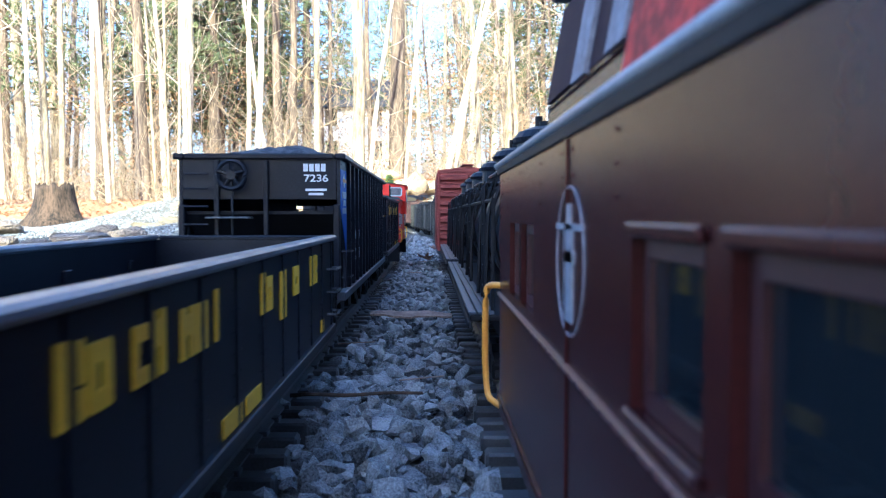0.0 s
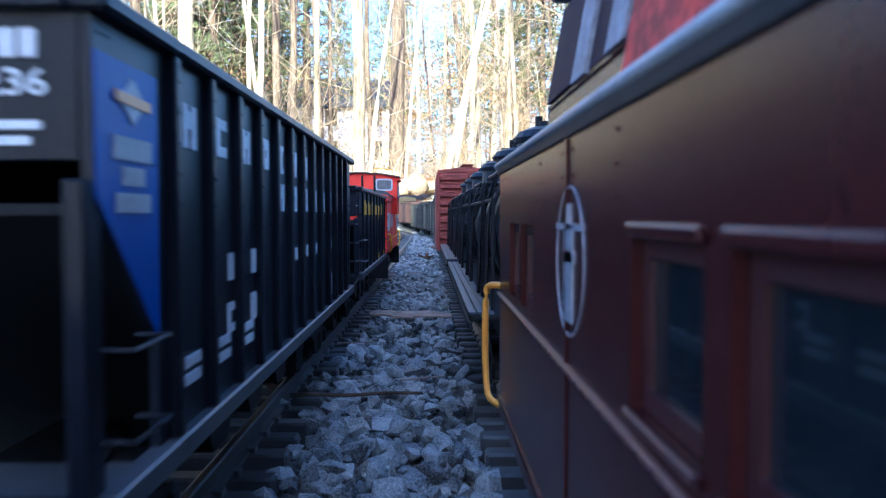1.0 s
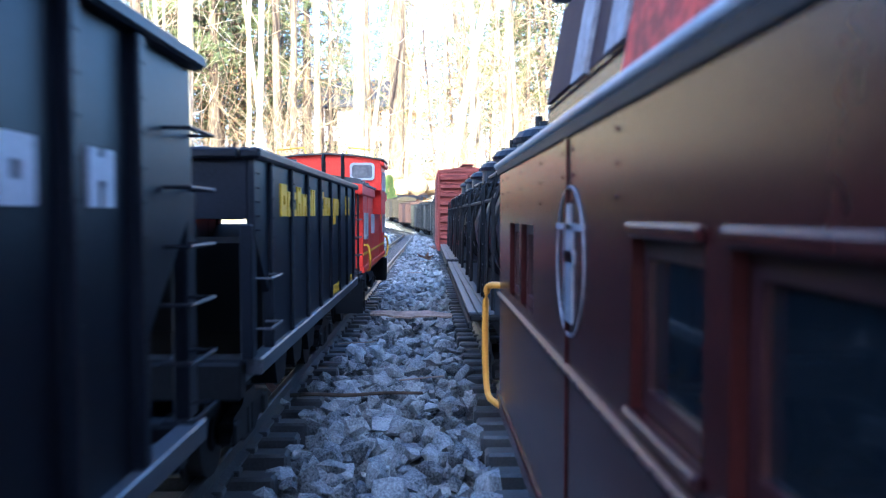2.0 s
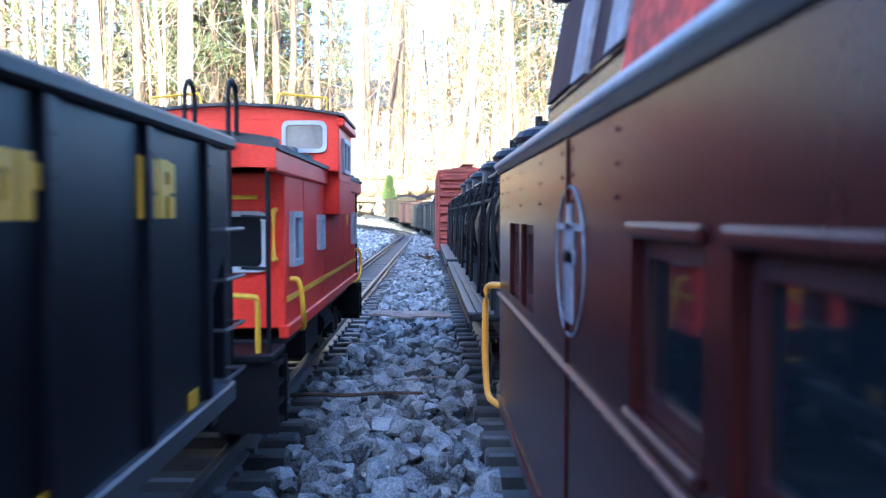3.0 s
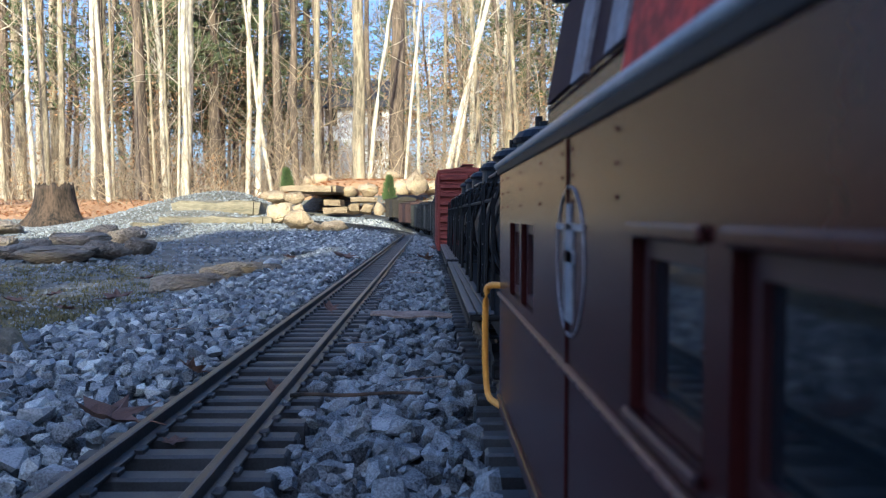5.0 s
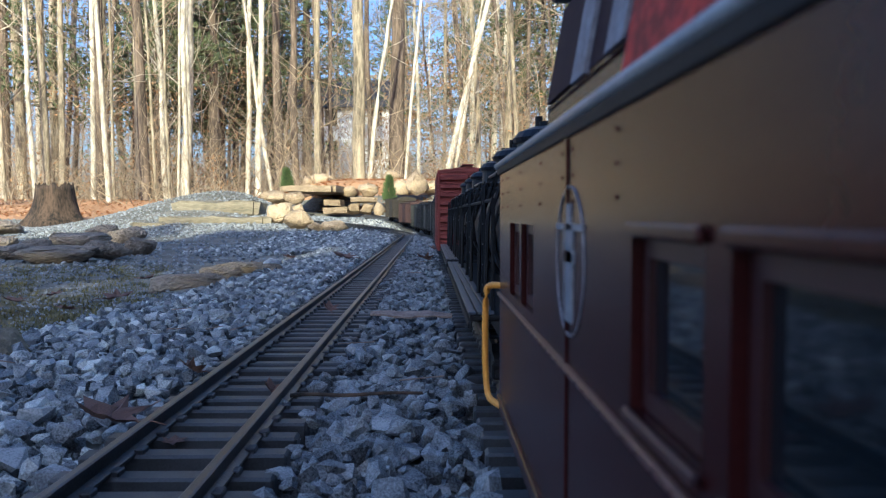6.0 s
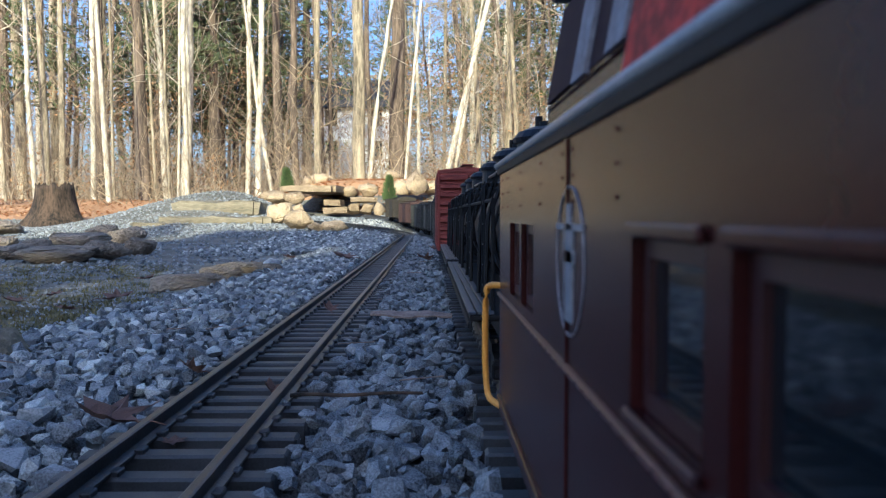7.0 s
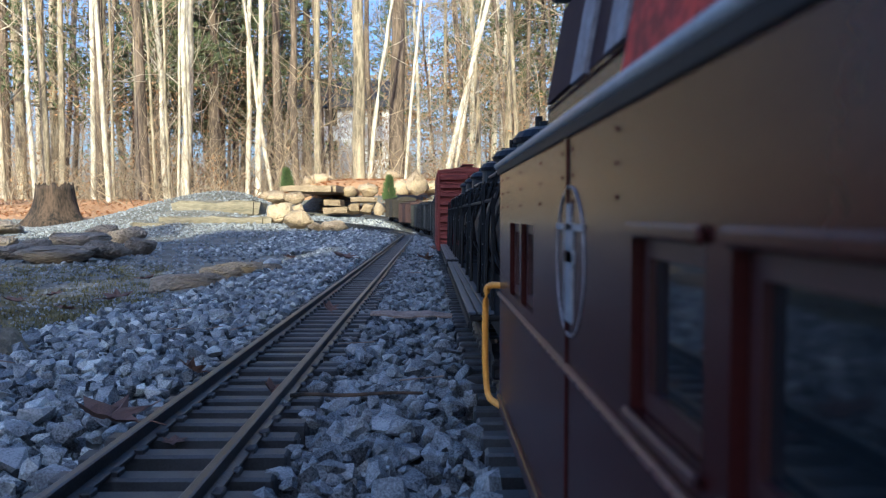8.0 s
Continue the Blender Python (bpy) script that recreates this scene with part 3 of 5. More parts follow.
        bars(car, "number_bar", M_YELLOW, wi, [(0.02 + k * 0.011, 0.028 + k * 0.011, 0.0485, 0.0535, s) for k, s in enumerate((1, 2, 1, 3))] + [(0.125, 0.131, 0.0485, 0.0525, 0)], "yellow bars")
    for y in (-h + 0.055, h - 0.055):
        truck(car, y, True)
    part("centre_sill", box(B(), -0.010, 0.010, -h - 0.002, h + 0.002, 0.020, 0.030, 0.001), M_DARK, car)
    coupler(car, -h - 0.002, -1)
    coupler(car, h + 0.002, 1)
    return car


def window(car, name, x, y0, y1, z0, z1, frame_mat, glass, face=1, bar=0.0028, deep=0.0022, corner=0.0, mullion=False):
    """A side window: a frame standing proud of the wall, and a pane set back in it."""
    out = x + face * deep
    f = part(name, ring_frame(B(), y0, y1, z0, z1, bar, 0, min(x - face * 0.001, out), max(x - face * 0.001, out), corner), frame_mat, car)
    a, b = sorted((x + face * 0.0002, x + face * 0.0006))
    part("pane", box(B(), a, b, y0 + bar * 0.6, y1 - bar * 0.6, z0 + bar * 0.6, z1 - bar * 0.6), glass, f)
    if mullion:
        ym = (y0 + y1) / 2
        part("mullion", box(B(), min(x, out), max(x, out), ym - bar * 0.4, ym + bar * 0.4, z0 + bar, z1 - bar), frame_mat, f)
    return f


def end_window(car, name, y, x0, x1, z0, z1, face, glass, bar=0.0022, corner=0.0035):
    a, b = sorted((y - face * 0.001, y + face * 0.002))
    f = part(name, ring_frame(B(), x0, x1, z0, z1, bar, 1, a, b, corner), M_GREY, car)
    a, b = sorted((y + face * 0.0002, y + face * 0.0006))
    part("pane", box(B(), x0 + bar * 0.7, x1 - bar * 0.7, a, b, z0 + bar * 0.7, z1 - bar * 0.7), glass, f)


def red_caboose():
    car = car_root("caboose", "bright red extended-vision caboose with yellow stripe and handrails", "train car")
    h, w, z0, z1 = 0.1440, 0.047, 0.0430, 0.110
    hr, wr = 0.1715, 0.049
    part("body", box(B(), -w, w, -h, h, z0 + 0.004, z1, 0.0006), M_RED, car)
    for sgn in (-1, 1):
        part("side_sill", box(B(), min(sgn * (w - 0.003), sgn * (w + 0.0012)), max(sgn * (w - 0.003), sgn * (w + 0.0012)), -h - 0.001, h + 0.001, z0, z0 + 0.0055, 0.0006), M_RED, car)
        part("fascia", box(B(), min(sgn * (w - 0.002), sgn * wr), max(sgn * (w - 0.002), sgn * wr), -hr, hr, z1 - 0.001, z1 + 0.0075, 0.0008), M_RED, car, "faded orange-red roof fascia")
    for j in (-1, 1):
        prism(bm := B(), [(-wr, z1 + 0.0005), (wr, z1 + 0.0005), (wr, z1 + 0.0075), (0, z1 + 0.014), (-wr, z1 + 0.0075)], 1, j * hr - 0.0012, j * hr + 0.0012)
        part("end_fascia", bm, M_RED, car)
    prof = [(-wr - 0.001, z1 + 0.0072), (-wr - 0.001, z1 + 0.0090), (-0.03, z1 + 0.0128), (0, z1 + 0.0158), (0.03, z1 + 0.0128), (wr + 0.001, z1 + 0.0090), (wr + 0.001, z1 + 0.0072), (0, z1 + 0.0138)]
    part("roof", prism(B(), prof, 1, -hr - 0.001, hr + 0.001), M_ROOF, car, "dark grey roof")
    for k in range(9):
        y = -hr + 0.016 + k * 0.0425
        if -0.037 < y < 0.044:
            continue
        for sgn in (-1, 1):
            prism(bm := B(), [(sgn * 0.012, z1 + 0.0140), (sgn * 0.012, z1 + 0.0172), (sgn * 0.046, z1 + 0.0125), (sgn * 0.046, z1 + 0.0095)], 1, y - 0.006, y + 0.006)
            part("roof_cleat", bm, M_ROOF, car)
    part("roof_walk", box(B(), -0.010, 0.010, -hr - 0.004, -0.029, z1 + 0.0175, z1 + 0.0195, 0.0004), M_ROOF, car)
    part("roof_walk", box(B(), -0.010, 0.010, 0.038, hr + 0.004, z1 + 0.0175, z1 + 0.0195, 0.0004), M_ROOF, car)
    for y in (-0.09, 0.10):
        part("smoke_jack", rod(rod(B(), [(-0.025, y, z1 + 0.010), (-0.025, y, z1 + 0.030)], 0.004, 10), [(-0.025, y, z1 + 0.030), (-0.025, y, z1 + 0.033)], 0.007, 12), M_ROOF, car)
    # cupola, wider than the body
    cw, c0, c1, cb, ct = 0.055, -0.0270, 0.0360, 0.093, 0.1460
    bm = box(B(), -cw, cw, c0, c1, cb, ct, 0.0006)
    part("cupola", bm, M_RED, car, "red cupola overhanging the sides")
    prof = [(-cw - 0.003, ct + 0.0005), (-cw - 0.003, ct + 0.0020), (-0.03, ct + 0.0062), (0, ct + 0.0080), (0.03, ct + 0.0062), (cw + 0.003, ct + 0.0020), (cw + 0.003, ct + 0.0005), (0.03, ct + 0.0047), (0, ct + 0.0064), (-0.03, ct + 0.0047)]
    part("cupola_roof", prism(B(), prof, 1, c0 - 0.004, c1 + 0.004), M_ROOF, car, "dark grey cupola roof")
    gable = [(-cw + 0.0005, ct - 0.001), (cw - 0.0005, ct - 0.001), (cw - 0.0005, ct + 0.0009), (0.03, ct + 0.0045), (0, ct + 0.0062), (-0.03, ct + 0.0045), (-cw + 0.0005, ct + 0.0009)]
    part("cupola_gable", prism(B(), gable, 1, c0 - 0.0004, c1 + 0.0004), M_RED, car)
    part("cupola_eave", box(B(), cw - 0.001, cw + 0.0032, c0 - 0.003, c1 + 0.003, ct - 0.0050, ct - 0.0006, 0.0008), M_RED, car)
    part("cupola_lip", box(B(), w + 0.0005, cw + 0.0005, c0 - 0.006, c0 - 0.0003, z1 + 0.0065, z1 + 0.0085, 0.0004), M_RED, car)
    for sgn in (-1, 1):
        x0, x1 = sorted((sgn * 0.0240, sgn * 0.0485))
        end_window(car, "cupola_window", c0, x0, x1, 0.1268, 0.1442, -1, M_FROST)
        end_window(car, "cupola_window", c1, x0, x1, 0.1268, 0.1442, 1, M_FROST)
        window(car, "cupola_side_window", sgn * cw, -0.014, 0.019, 0.1165, 0.1360, M_GREY, M_FROST, sgn, 0.0022, 0.0016, 0.001, True)
        part("cupola_rail", rod(B(), [(sgn * 0.048, c0 + 0.001, ct + 0.003), (sgn * 0.048, c0 + 0.003, ct + 0.011), (sgn * 0.022, c0 + 0.003, ct + 0.0135), (sgn * 0.020, c0 + 0.001, ct + 0.007)], 0.0008, 6), M_YELLOW, car, "yellow grab rail")
    part("cupola_seam", box(B(), cw, cw + 0.0005, c0, c1, 0.1120, 0.1127), M_RED, car)
    # windows
    for sgn in (-1, 1):
        for y0, y1, za, zb in ((-0.1360, -0.1135, 0.0715, 0.0945), (-0.0580, -0.0405, 0.0750, 0.0930), (0.1080, 0.1335, 0.0715, 0.0945)):
            window(car, "side_window", sgn * w, y0, y1, za, zb, M_GREY, M_FROST, sgn, 0.0026)
        # stripe, in three lengths with joints
        for a, b in ((-h + 0.001, -0.1115), (-0.1105, -0.079), (-0.0775, 0.118), (0.119, h - 0.001)):
            part("stripe", box(B(), min(sgn * w, sgn * (w + 0.0004)), max(sgn * w, sgn * (w + 0.0004)), a, b, 0.0577, 0.0600), M_YELLOW, car, "yellow stripe")
        for j in (-1, 1):
            pts = [(sgn * w, j * 0.1355, 0.0665), (sgn * (w + 0.004), j * 0.1355, 0.0668), (sgn * (w + 0.005), j * 0.1345, 0.058), (sgn * (w + 0.005), j * 0.131, 0.050), (sgn * (w + 0.004), j * 0.124, 0.0440), (sgn * w, j * 0.114, 0.0435)]
            part("side_handrail", rod(B(), soft(pts), 0.0011, 8), M_YELLOW, car, "curved yellow handrail")
        ye = 0.0830
        prism(bm := B(), [(ye - 0.008, 0.1010), (ye + 0.008, 0.1010), (ye + 0.008, 0.0935), (ye + 0.004, 0.0885), (ye, 0.0845), (ye - 0.004, 0.0885), (ye - 0.008, 0.0935)], 0, min(sgn * w, sgn * (w + 0.0004)), max(sgn * w, sgn * (w + 0.0004)))
        part("emblem", bm, M_YELLOW, car, "yellow shield emblem")
    for y in (-0.100, -0.033, 0.060, 0.100):
        part("panel_seam", box(B(), w - 0.0002, w + 0.0003, y - 0.0004, y + 0.0004, z0 + 0.006, z1 - 0.0015), M_RED, car)
    # ends
    for j in (-1, 1):
        y = j * h
        for sgn in (-1, 1):
            x0, x1 = sorted((sgn * 0.018, sgn * 0.040))
            end_window(car, "end_window", y, x0, x1, 0.0700, 0.0945, j, M_GLASS)
        part("end_door", box(B(), -0.011, 0.011, min(y, y + j * 0.0012), max(y, y + j * 0.0012), 0.046, 0.100, 0.0005), M_RED, car)
        part("end_platform", box(B(), -w, w, min(y + j * 0.0015, y + j * 0.030), max(y + j * 0.0015, y + j * 0.030), 0.0385, 0.0415, 0.0006), M_DARK, car)
        for sgn in (-1, 1):
            yo = y + j * 0.0245
            part("roof_post", rod(B(), [(sgn * (w - 0.002), yo, 0.0415), (sgn * (w - 0.002), yo, z1 + 0.001)], 0.0010, 6), M_DARK, car)
            for k in range(4):
                za = 0.0365 - k * 0.0075
                part("step", box(B(), sgn * 0.038 - 0.010, sgn * 0.038 + 0.010, min(y + j * 0.009, y + j * 0.027), max(y + j * 0.009, y + j * 0.027), za - 0.001, za + 0.0005), M_DARK, car)
            for q in (0.009, 0.027):
                part("step_side", box(B(), sgn * 0.038 - 0.011, sgn * 0.038 + 0.011, min(y + j * q, y + j * (q + 0.0012)), max(y + j * q, y + j * (q + 0.0012)), 0.012, 0.0385), M_DARK, car)
            part("grab_rail", rod(B(), [(sgn * (w - 0.004), y, 0.095), (sgn * (w - 0.004), y + j * 0.004, 0.095), (sgn * (w - 0.004), y + j * 0.004, 0.075), (sgn * (w - 0.004), y, 0.075)], 0.0011, 8), M_YELLOW, car, "yellow grab rail")
            bx = [(sgn * 0.012, yo, 0.0415), (sgn * 0.012, yo, 0.063), (sgn * (w - 0.007), yo, 0.063), (sgn * (w - 0.006), yo, 0.061), (sgn * (w - 0.006), yo, 0.0415)]
            part("end_railing", rod(B(), soft(bx), 0.0011, 8), M_YELLOW, car, "yellow end railing")
            part("step_edge", rod(B(), [(sgn * 0.028, yo + j * 0.001, 0.0140), (sgn * 0.047, yo + j * 0.001, 0.0140)], 0.001, 6), M_YELLOW, car)
            part("grab_bar", rod(B(), [(sgn * 0.014, y + j * 0.002, 0.1000), (sgn * 0.036, y + j * 0.002, 0.1000)], 0.0009, 6), M_YELLOW, car)
            for q in (0.073, 0.092):
                part("post_bracket", rod(B(), [(sgn * (w - 0.002), yo, q), (sgn * (w - 0.012), yo, q + 0.0005)], 0.0008, 6), M_DARK, car)
        for x in (0.0175, 0.0330):
            yo = y + j * 0.033
            arc = [(x, yo, 0.030), (x, yo, 0.135)] + [(x, yo - j * (0.006 - 0.006 * math.cos(a)), 0.135 + 0.007 * math.sin(a)) for a in (0.5, 1.0, 1.57, 2.1, 2.6, 3.14)] + [(x, yo - j * 0.012, z1 + 0.012)]
            part("ladder_rail", rod(B(), arc if j < 0 else [(-x, yo, 0.030), (-x, yo, 0.108)], 0.0010, 6), M_DARK, car)
        for z in np.arange(0.040, 0.125, 0.0125):
            part("ladder_rung", rod(B(), [(-j * 0.0175, y + j * 0.033, z), (-j * 0.033, y + j * 0.033, z)], 0.0007, 6), M_YELLOW if z < 0.1 else M_DARK, car)
        truck(car, j * (h - 0.035), True)
        coupler(car, y + j * 0.028, j)
    part("underframe", box(B(), -0.040, 0.040, -h, h, 0.034, 0.0425, 0.001), M_DARK, car)
    part("battery_box", box(B(), -0.036, 0.036, -0.030, 0.020, 0.014, 0.0335, 0.002), M_DARK, car)
    part("air_tank", rod(B(), [(0.03, 0.035, 0.024), (0.03, 0.075, 0.024)], 0.008, 12), M_DARK, car)
    return car


def brown_caboose():
    car = car_root("caboose", "glossy brown caboose with paired windows, round emblem and cupola", "train car")
    w, y0, y1, z0, z1 = 0.0451, -0.135, 0.1535, 0.0316, 0.1072
    C = 0.1035
    zc = 0.0934  # eye level over the rails
    deep = 0.0030
    wins = ((-0.03, -0.006), (0.0360, 0.0606), (0.0667, 0.0906), (0.1755, 0.1985), (0.2025, 0.2255))
    part("body", box(B(), -w + deep, w, y0, y1, z0, z1, 0.0003), M_BROWN, car)
    za, zb = zc - 0.0225, zc - 0.0025
    part("side_wall", box(B(), -w, -w + deep, y0, y1, zb, z1), M_BROWN, car)
    part("side_wall", box(B(), -w, -w + deep, y0, y1, z0, za), M_BROWN, car)
    edges = [y0] + [q - C for ab in wins for q in ab] + [y1]
    for a, b in zip(edges[::2], edges[1::2]):
        part("side_pier", box(B(), -w, -w + deep, a, b, za, zb), M_BROWN, car)
    # eave: a rounded pale edge; the shadow band under it is a dark strip
    part("eave", rod(B(), [(-w + 0.0001, y0 - 0.012, z1 + 0.0022), (-w + 0.0001, y1 + 0.012, z1 + 0.0022)], 0.0011, 10), M_EAVE, car, "silver-grey rounded roof edge", True)
    part("eave_shade", box(B(), -w - 0.0005, -w + 0.001, y0 - 0.006, y1 + 0.004, z1 - 0.0011, z1 + 0.0012, 0.0002), M_DARK, car)
    prof = [(-w + 0.0012, z1 + 0.0003), (-w + 0.0002, z1 + 0.0030), (-0.03, z1 + 0.0065), (0, z1 + 0.0095), (0.03, z1 + 0.0065), (w, z1 + 0.0030), (w, z1 + 0.0003)]
    part("roof", prism(B(), prof, 1, y0 - 0.011, y1 + 0.011), M_ROOF, car, "grey roof")
    # mouldings, seams, rivets
    part("belt_rail", box(B(), -w - 0.0010, -w + 0.0005, y0, y1, zc - 0.0266, zc - 0.0252, 0.0004), M_BELT, car)
    part("side_sill", box(B(), -w - 0.0010, -w + 0.0005, y0, y1, z0 - 0.001, z0 + 0.003, 0.0004), M_BROWN, car)
    bm = B()
    for y in (0.1327 - C,):
        box(bm, -w - 0.0004, -w + 0.0002, y - 0.0005, y + 0.0005, z0 + 0.003, z1 - 0.001)
    part("panel_seam", bm, M_BROWN, car)
    bm = B()
    for y in (0.138, 0.128, 0.098, 0.165, 0.20, 0.232, 0.248):
        rivets(bm, -w, [(y - C, z) for z in np.arange(zc + 0.0105, zc - 0.001, -0.0042)], 0.0005, -1)
    for y in np.arange(0.03, 0.25, 0.006):
        rivets(bm, -w - 0.0010, [(y - C, zc - 0.0259)], 0.0003, -1)
    tagged(part("rivets", bm, M_BROWN, car), kind="stuff")
    # windows, set into deep frames
    for a, b in wins:
        f = part("side_window", ring_frame(B(), a - C + 0.0002, b - C - 0.0002, za + 0.0002, zb - 0.0002, 0.0022, 0, -w + deep - 0.0016, -w + deep - 0.0001), M_TRIM, car, "maroon window sash")
        part("pane", box(B(), -w + deep - 0.0008, -w + deep - 0.0004, a - C + 0.0016, b - C - 0.0016, za + 0.0016, zb - 0.0016), M_GLASS, f)
        if a < 0.15:
            part("window_lintel", box(B(), -w - 0.0009, -w, a - C - 0.0008, b - C + 0.0008, zb - 0.0001, zb + 0.0016, 0.0004), M_BROWN, f)
            part("window_sill", box(B(), -w - 0.0011, -w, a - C - 0.0006, b - C + 0.0006, za - 0.0014, za + 0.0002, 0.0004), M_TRIM, f)
    # round emblem: a pale ring with plain bars
    ye, ze = 0.130 - C, zc - 0.0078
    bm = B()
    n = 28
    for k in range(n):
        a0, a1 = k * math.tau / n, (k + 1) * math.tau / n
        q = [(ye + r * math.cos(a), ze + r * math.sin(a)) for r, a in ((0.0125, a0), (0.0125, a1), (0.0122, a1), (0.0122, a0))]
        prism(bm, q, 0, -w - 0.0003, -w)
    box(bm, -w - 0.0004, -w, ye - 0.0034, ye + 0.0040, ze - 0.0100, ze + 0.0060)
    box(bm, -w - 0.0004, -w, ye - 0.0045, ye + 0.0045, ze - 0.0002, ze + 0.0018)
    box(bm, -w - 0.0004, -w, ye - 0.0015, ye + 0.0018, ze + 0.0060, ze + 0.0095)
    box(bm, -w - 0.0004, -w, ye - 0.0120, ye + 0.0120, ze + 0.0052, ze + 0.0062)
    part("emblem", bm, M_EMBLEM, car, "pale round emblem")
    # handrail at the far corner
    pts = [(-w + 0.001, y1 - 0.001, zc - 0.0233), (-w - 0.003, y1 + 0.003, zc - 0.0233), (-w - 0.0042, y1 + 0.005, zc - 0.0250), (-w - 0.0045, y1 + 0.005, zc - 0.045), (-w - 0.0040, y1 + 0.004, zc - 0.0585),
           (-w - 0.003, y1 + 0.000, zc - 0.0610), (-w + 0.001, y1 - 0.012, zc - 0.0612)]
    part("handrail", rod(B(), soft(pts), 0.0011, 8), M_ORANGE, car, "orange-yellow corner handrail", True)
    # cupola with inward-leaning sides
    ca, cb = 0.184 - C, 0.010 - C
    lean, hb, ht = 0.006, z1 + 0.002, z1 + 0.036
    bx = -w + 0.0035
    def wall(ya, yb, za, zb, out, inn):
        q = lambda z: bx + lean * (z - hb) / (ht - hb)
        return prism(B(), [(q(za) + out, za), (q(za) + inn, za), (q(zb) + inn, zb), (q(zb) + out, zb)], 1, ya, yb)
    part("cupola", wall(cb, ca, hb, ht, 0.0, 0.082), M_BROWN, car, "brown cupola with leaning sides")
    part("cupola_panel", wall(cb + 0.001, 0.1115 - C, hb + 0.0005, ht - 0.004, -0.0006, 0.001), M_CUPRED, car, "bright red cupola side panel")
    for a, b in ((0.1120, 0.1236), (0.1402, 0.1530)):
        part("cupola_frame", wall(a - C, b - C, hb + 0.009, ht - 0.003, -0.0012, 0.001), M_POST, car, "pale riveted window post")
    part("cupola_sill", wall(0.112 - C, ca + 0.001, hb + 0.0082, hb + 0.0088, -0.0005, 0.001), M_BROWN, car)
    for a, b in ((0.1238, 0.1400),):
        part("cupola_window", wall(a - C, b - C, hb + 0.0095, ht - 0.004, -0.0003, 0.001), M_MAROON, car, "dark cupola window")
    part("cupola_post", wall(0.1532 - C, ca + 0.0005, hb + 0.0095, ht - 0.003, -0.0010, 0.001), M_MAROON, car)
    part("cupola_roof", box(B(), bx + 0.002, -bx, cb - 0.004, ca + 0.006, ht, ht + 0.004, 0.001), M_ROOF, car)
    part("underframe", box(B(), -0.036, 0.036, y0, y1, 0.022, 0.0305, 0.001), M_DARK, car)
    part("end_platform", box(B(), -0.042, 0.042, y1 + 0.0005, y1 + 0.012, 0.0300, 0.0330, 0.0005), M_DARK, car)
    for y in (-0.095, 0.10):
        truck(car, y)
    coupler(car, y1 + 0.012, 1)
    return car


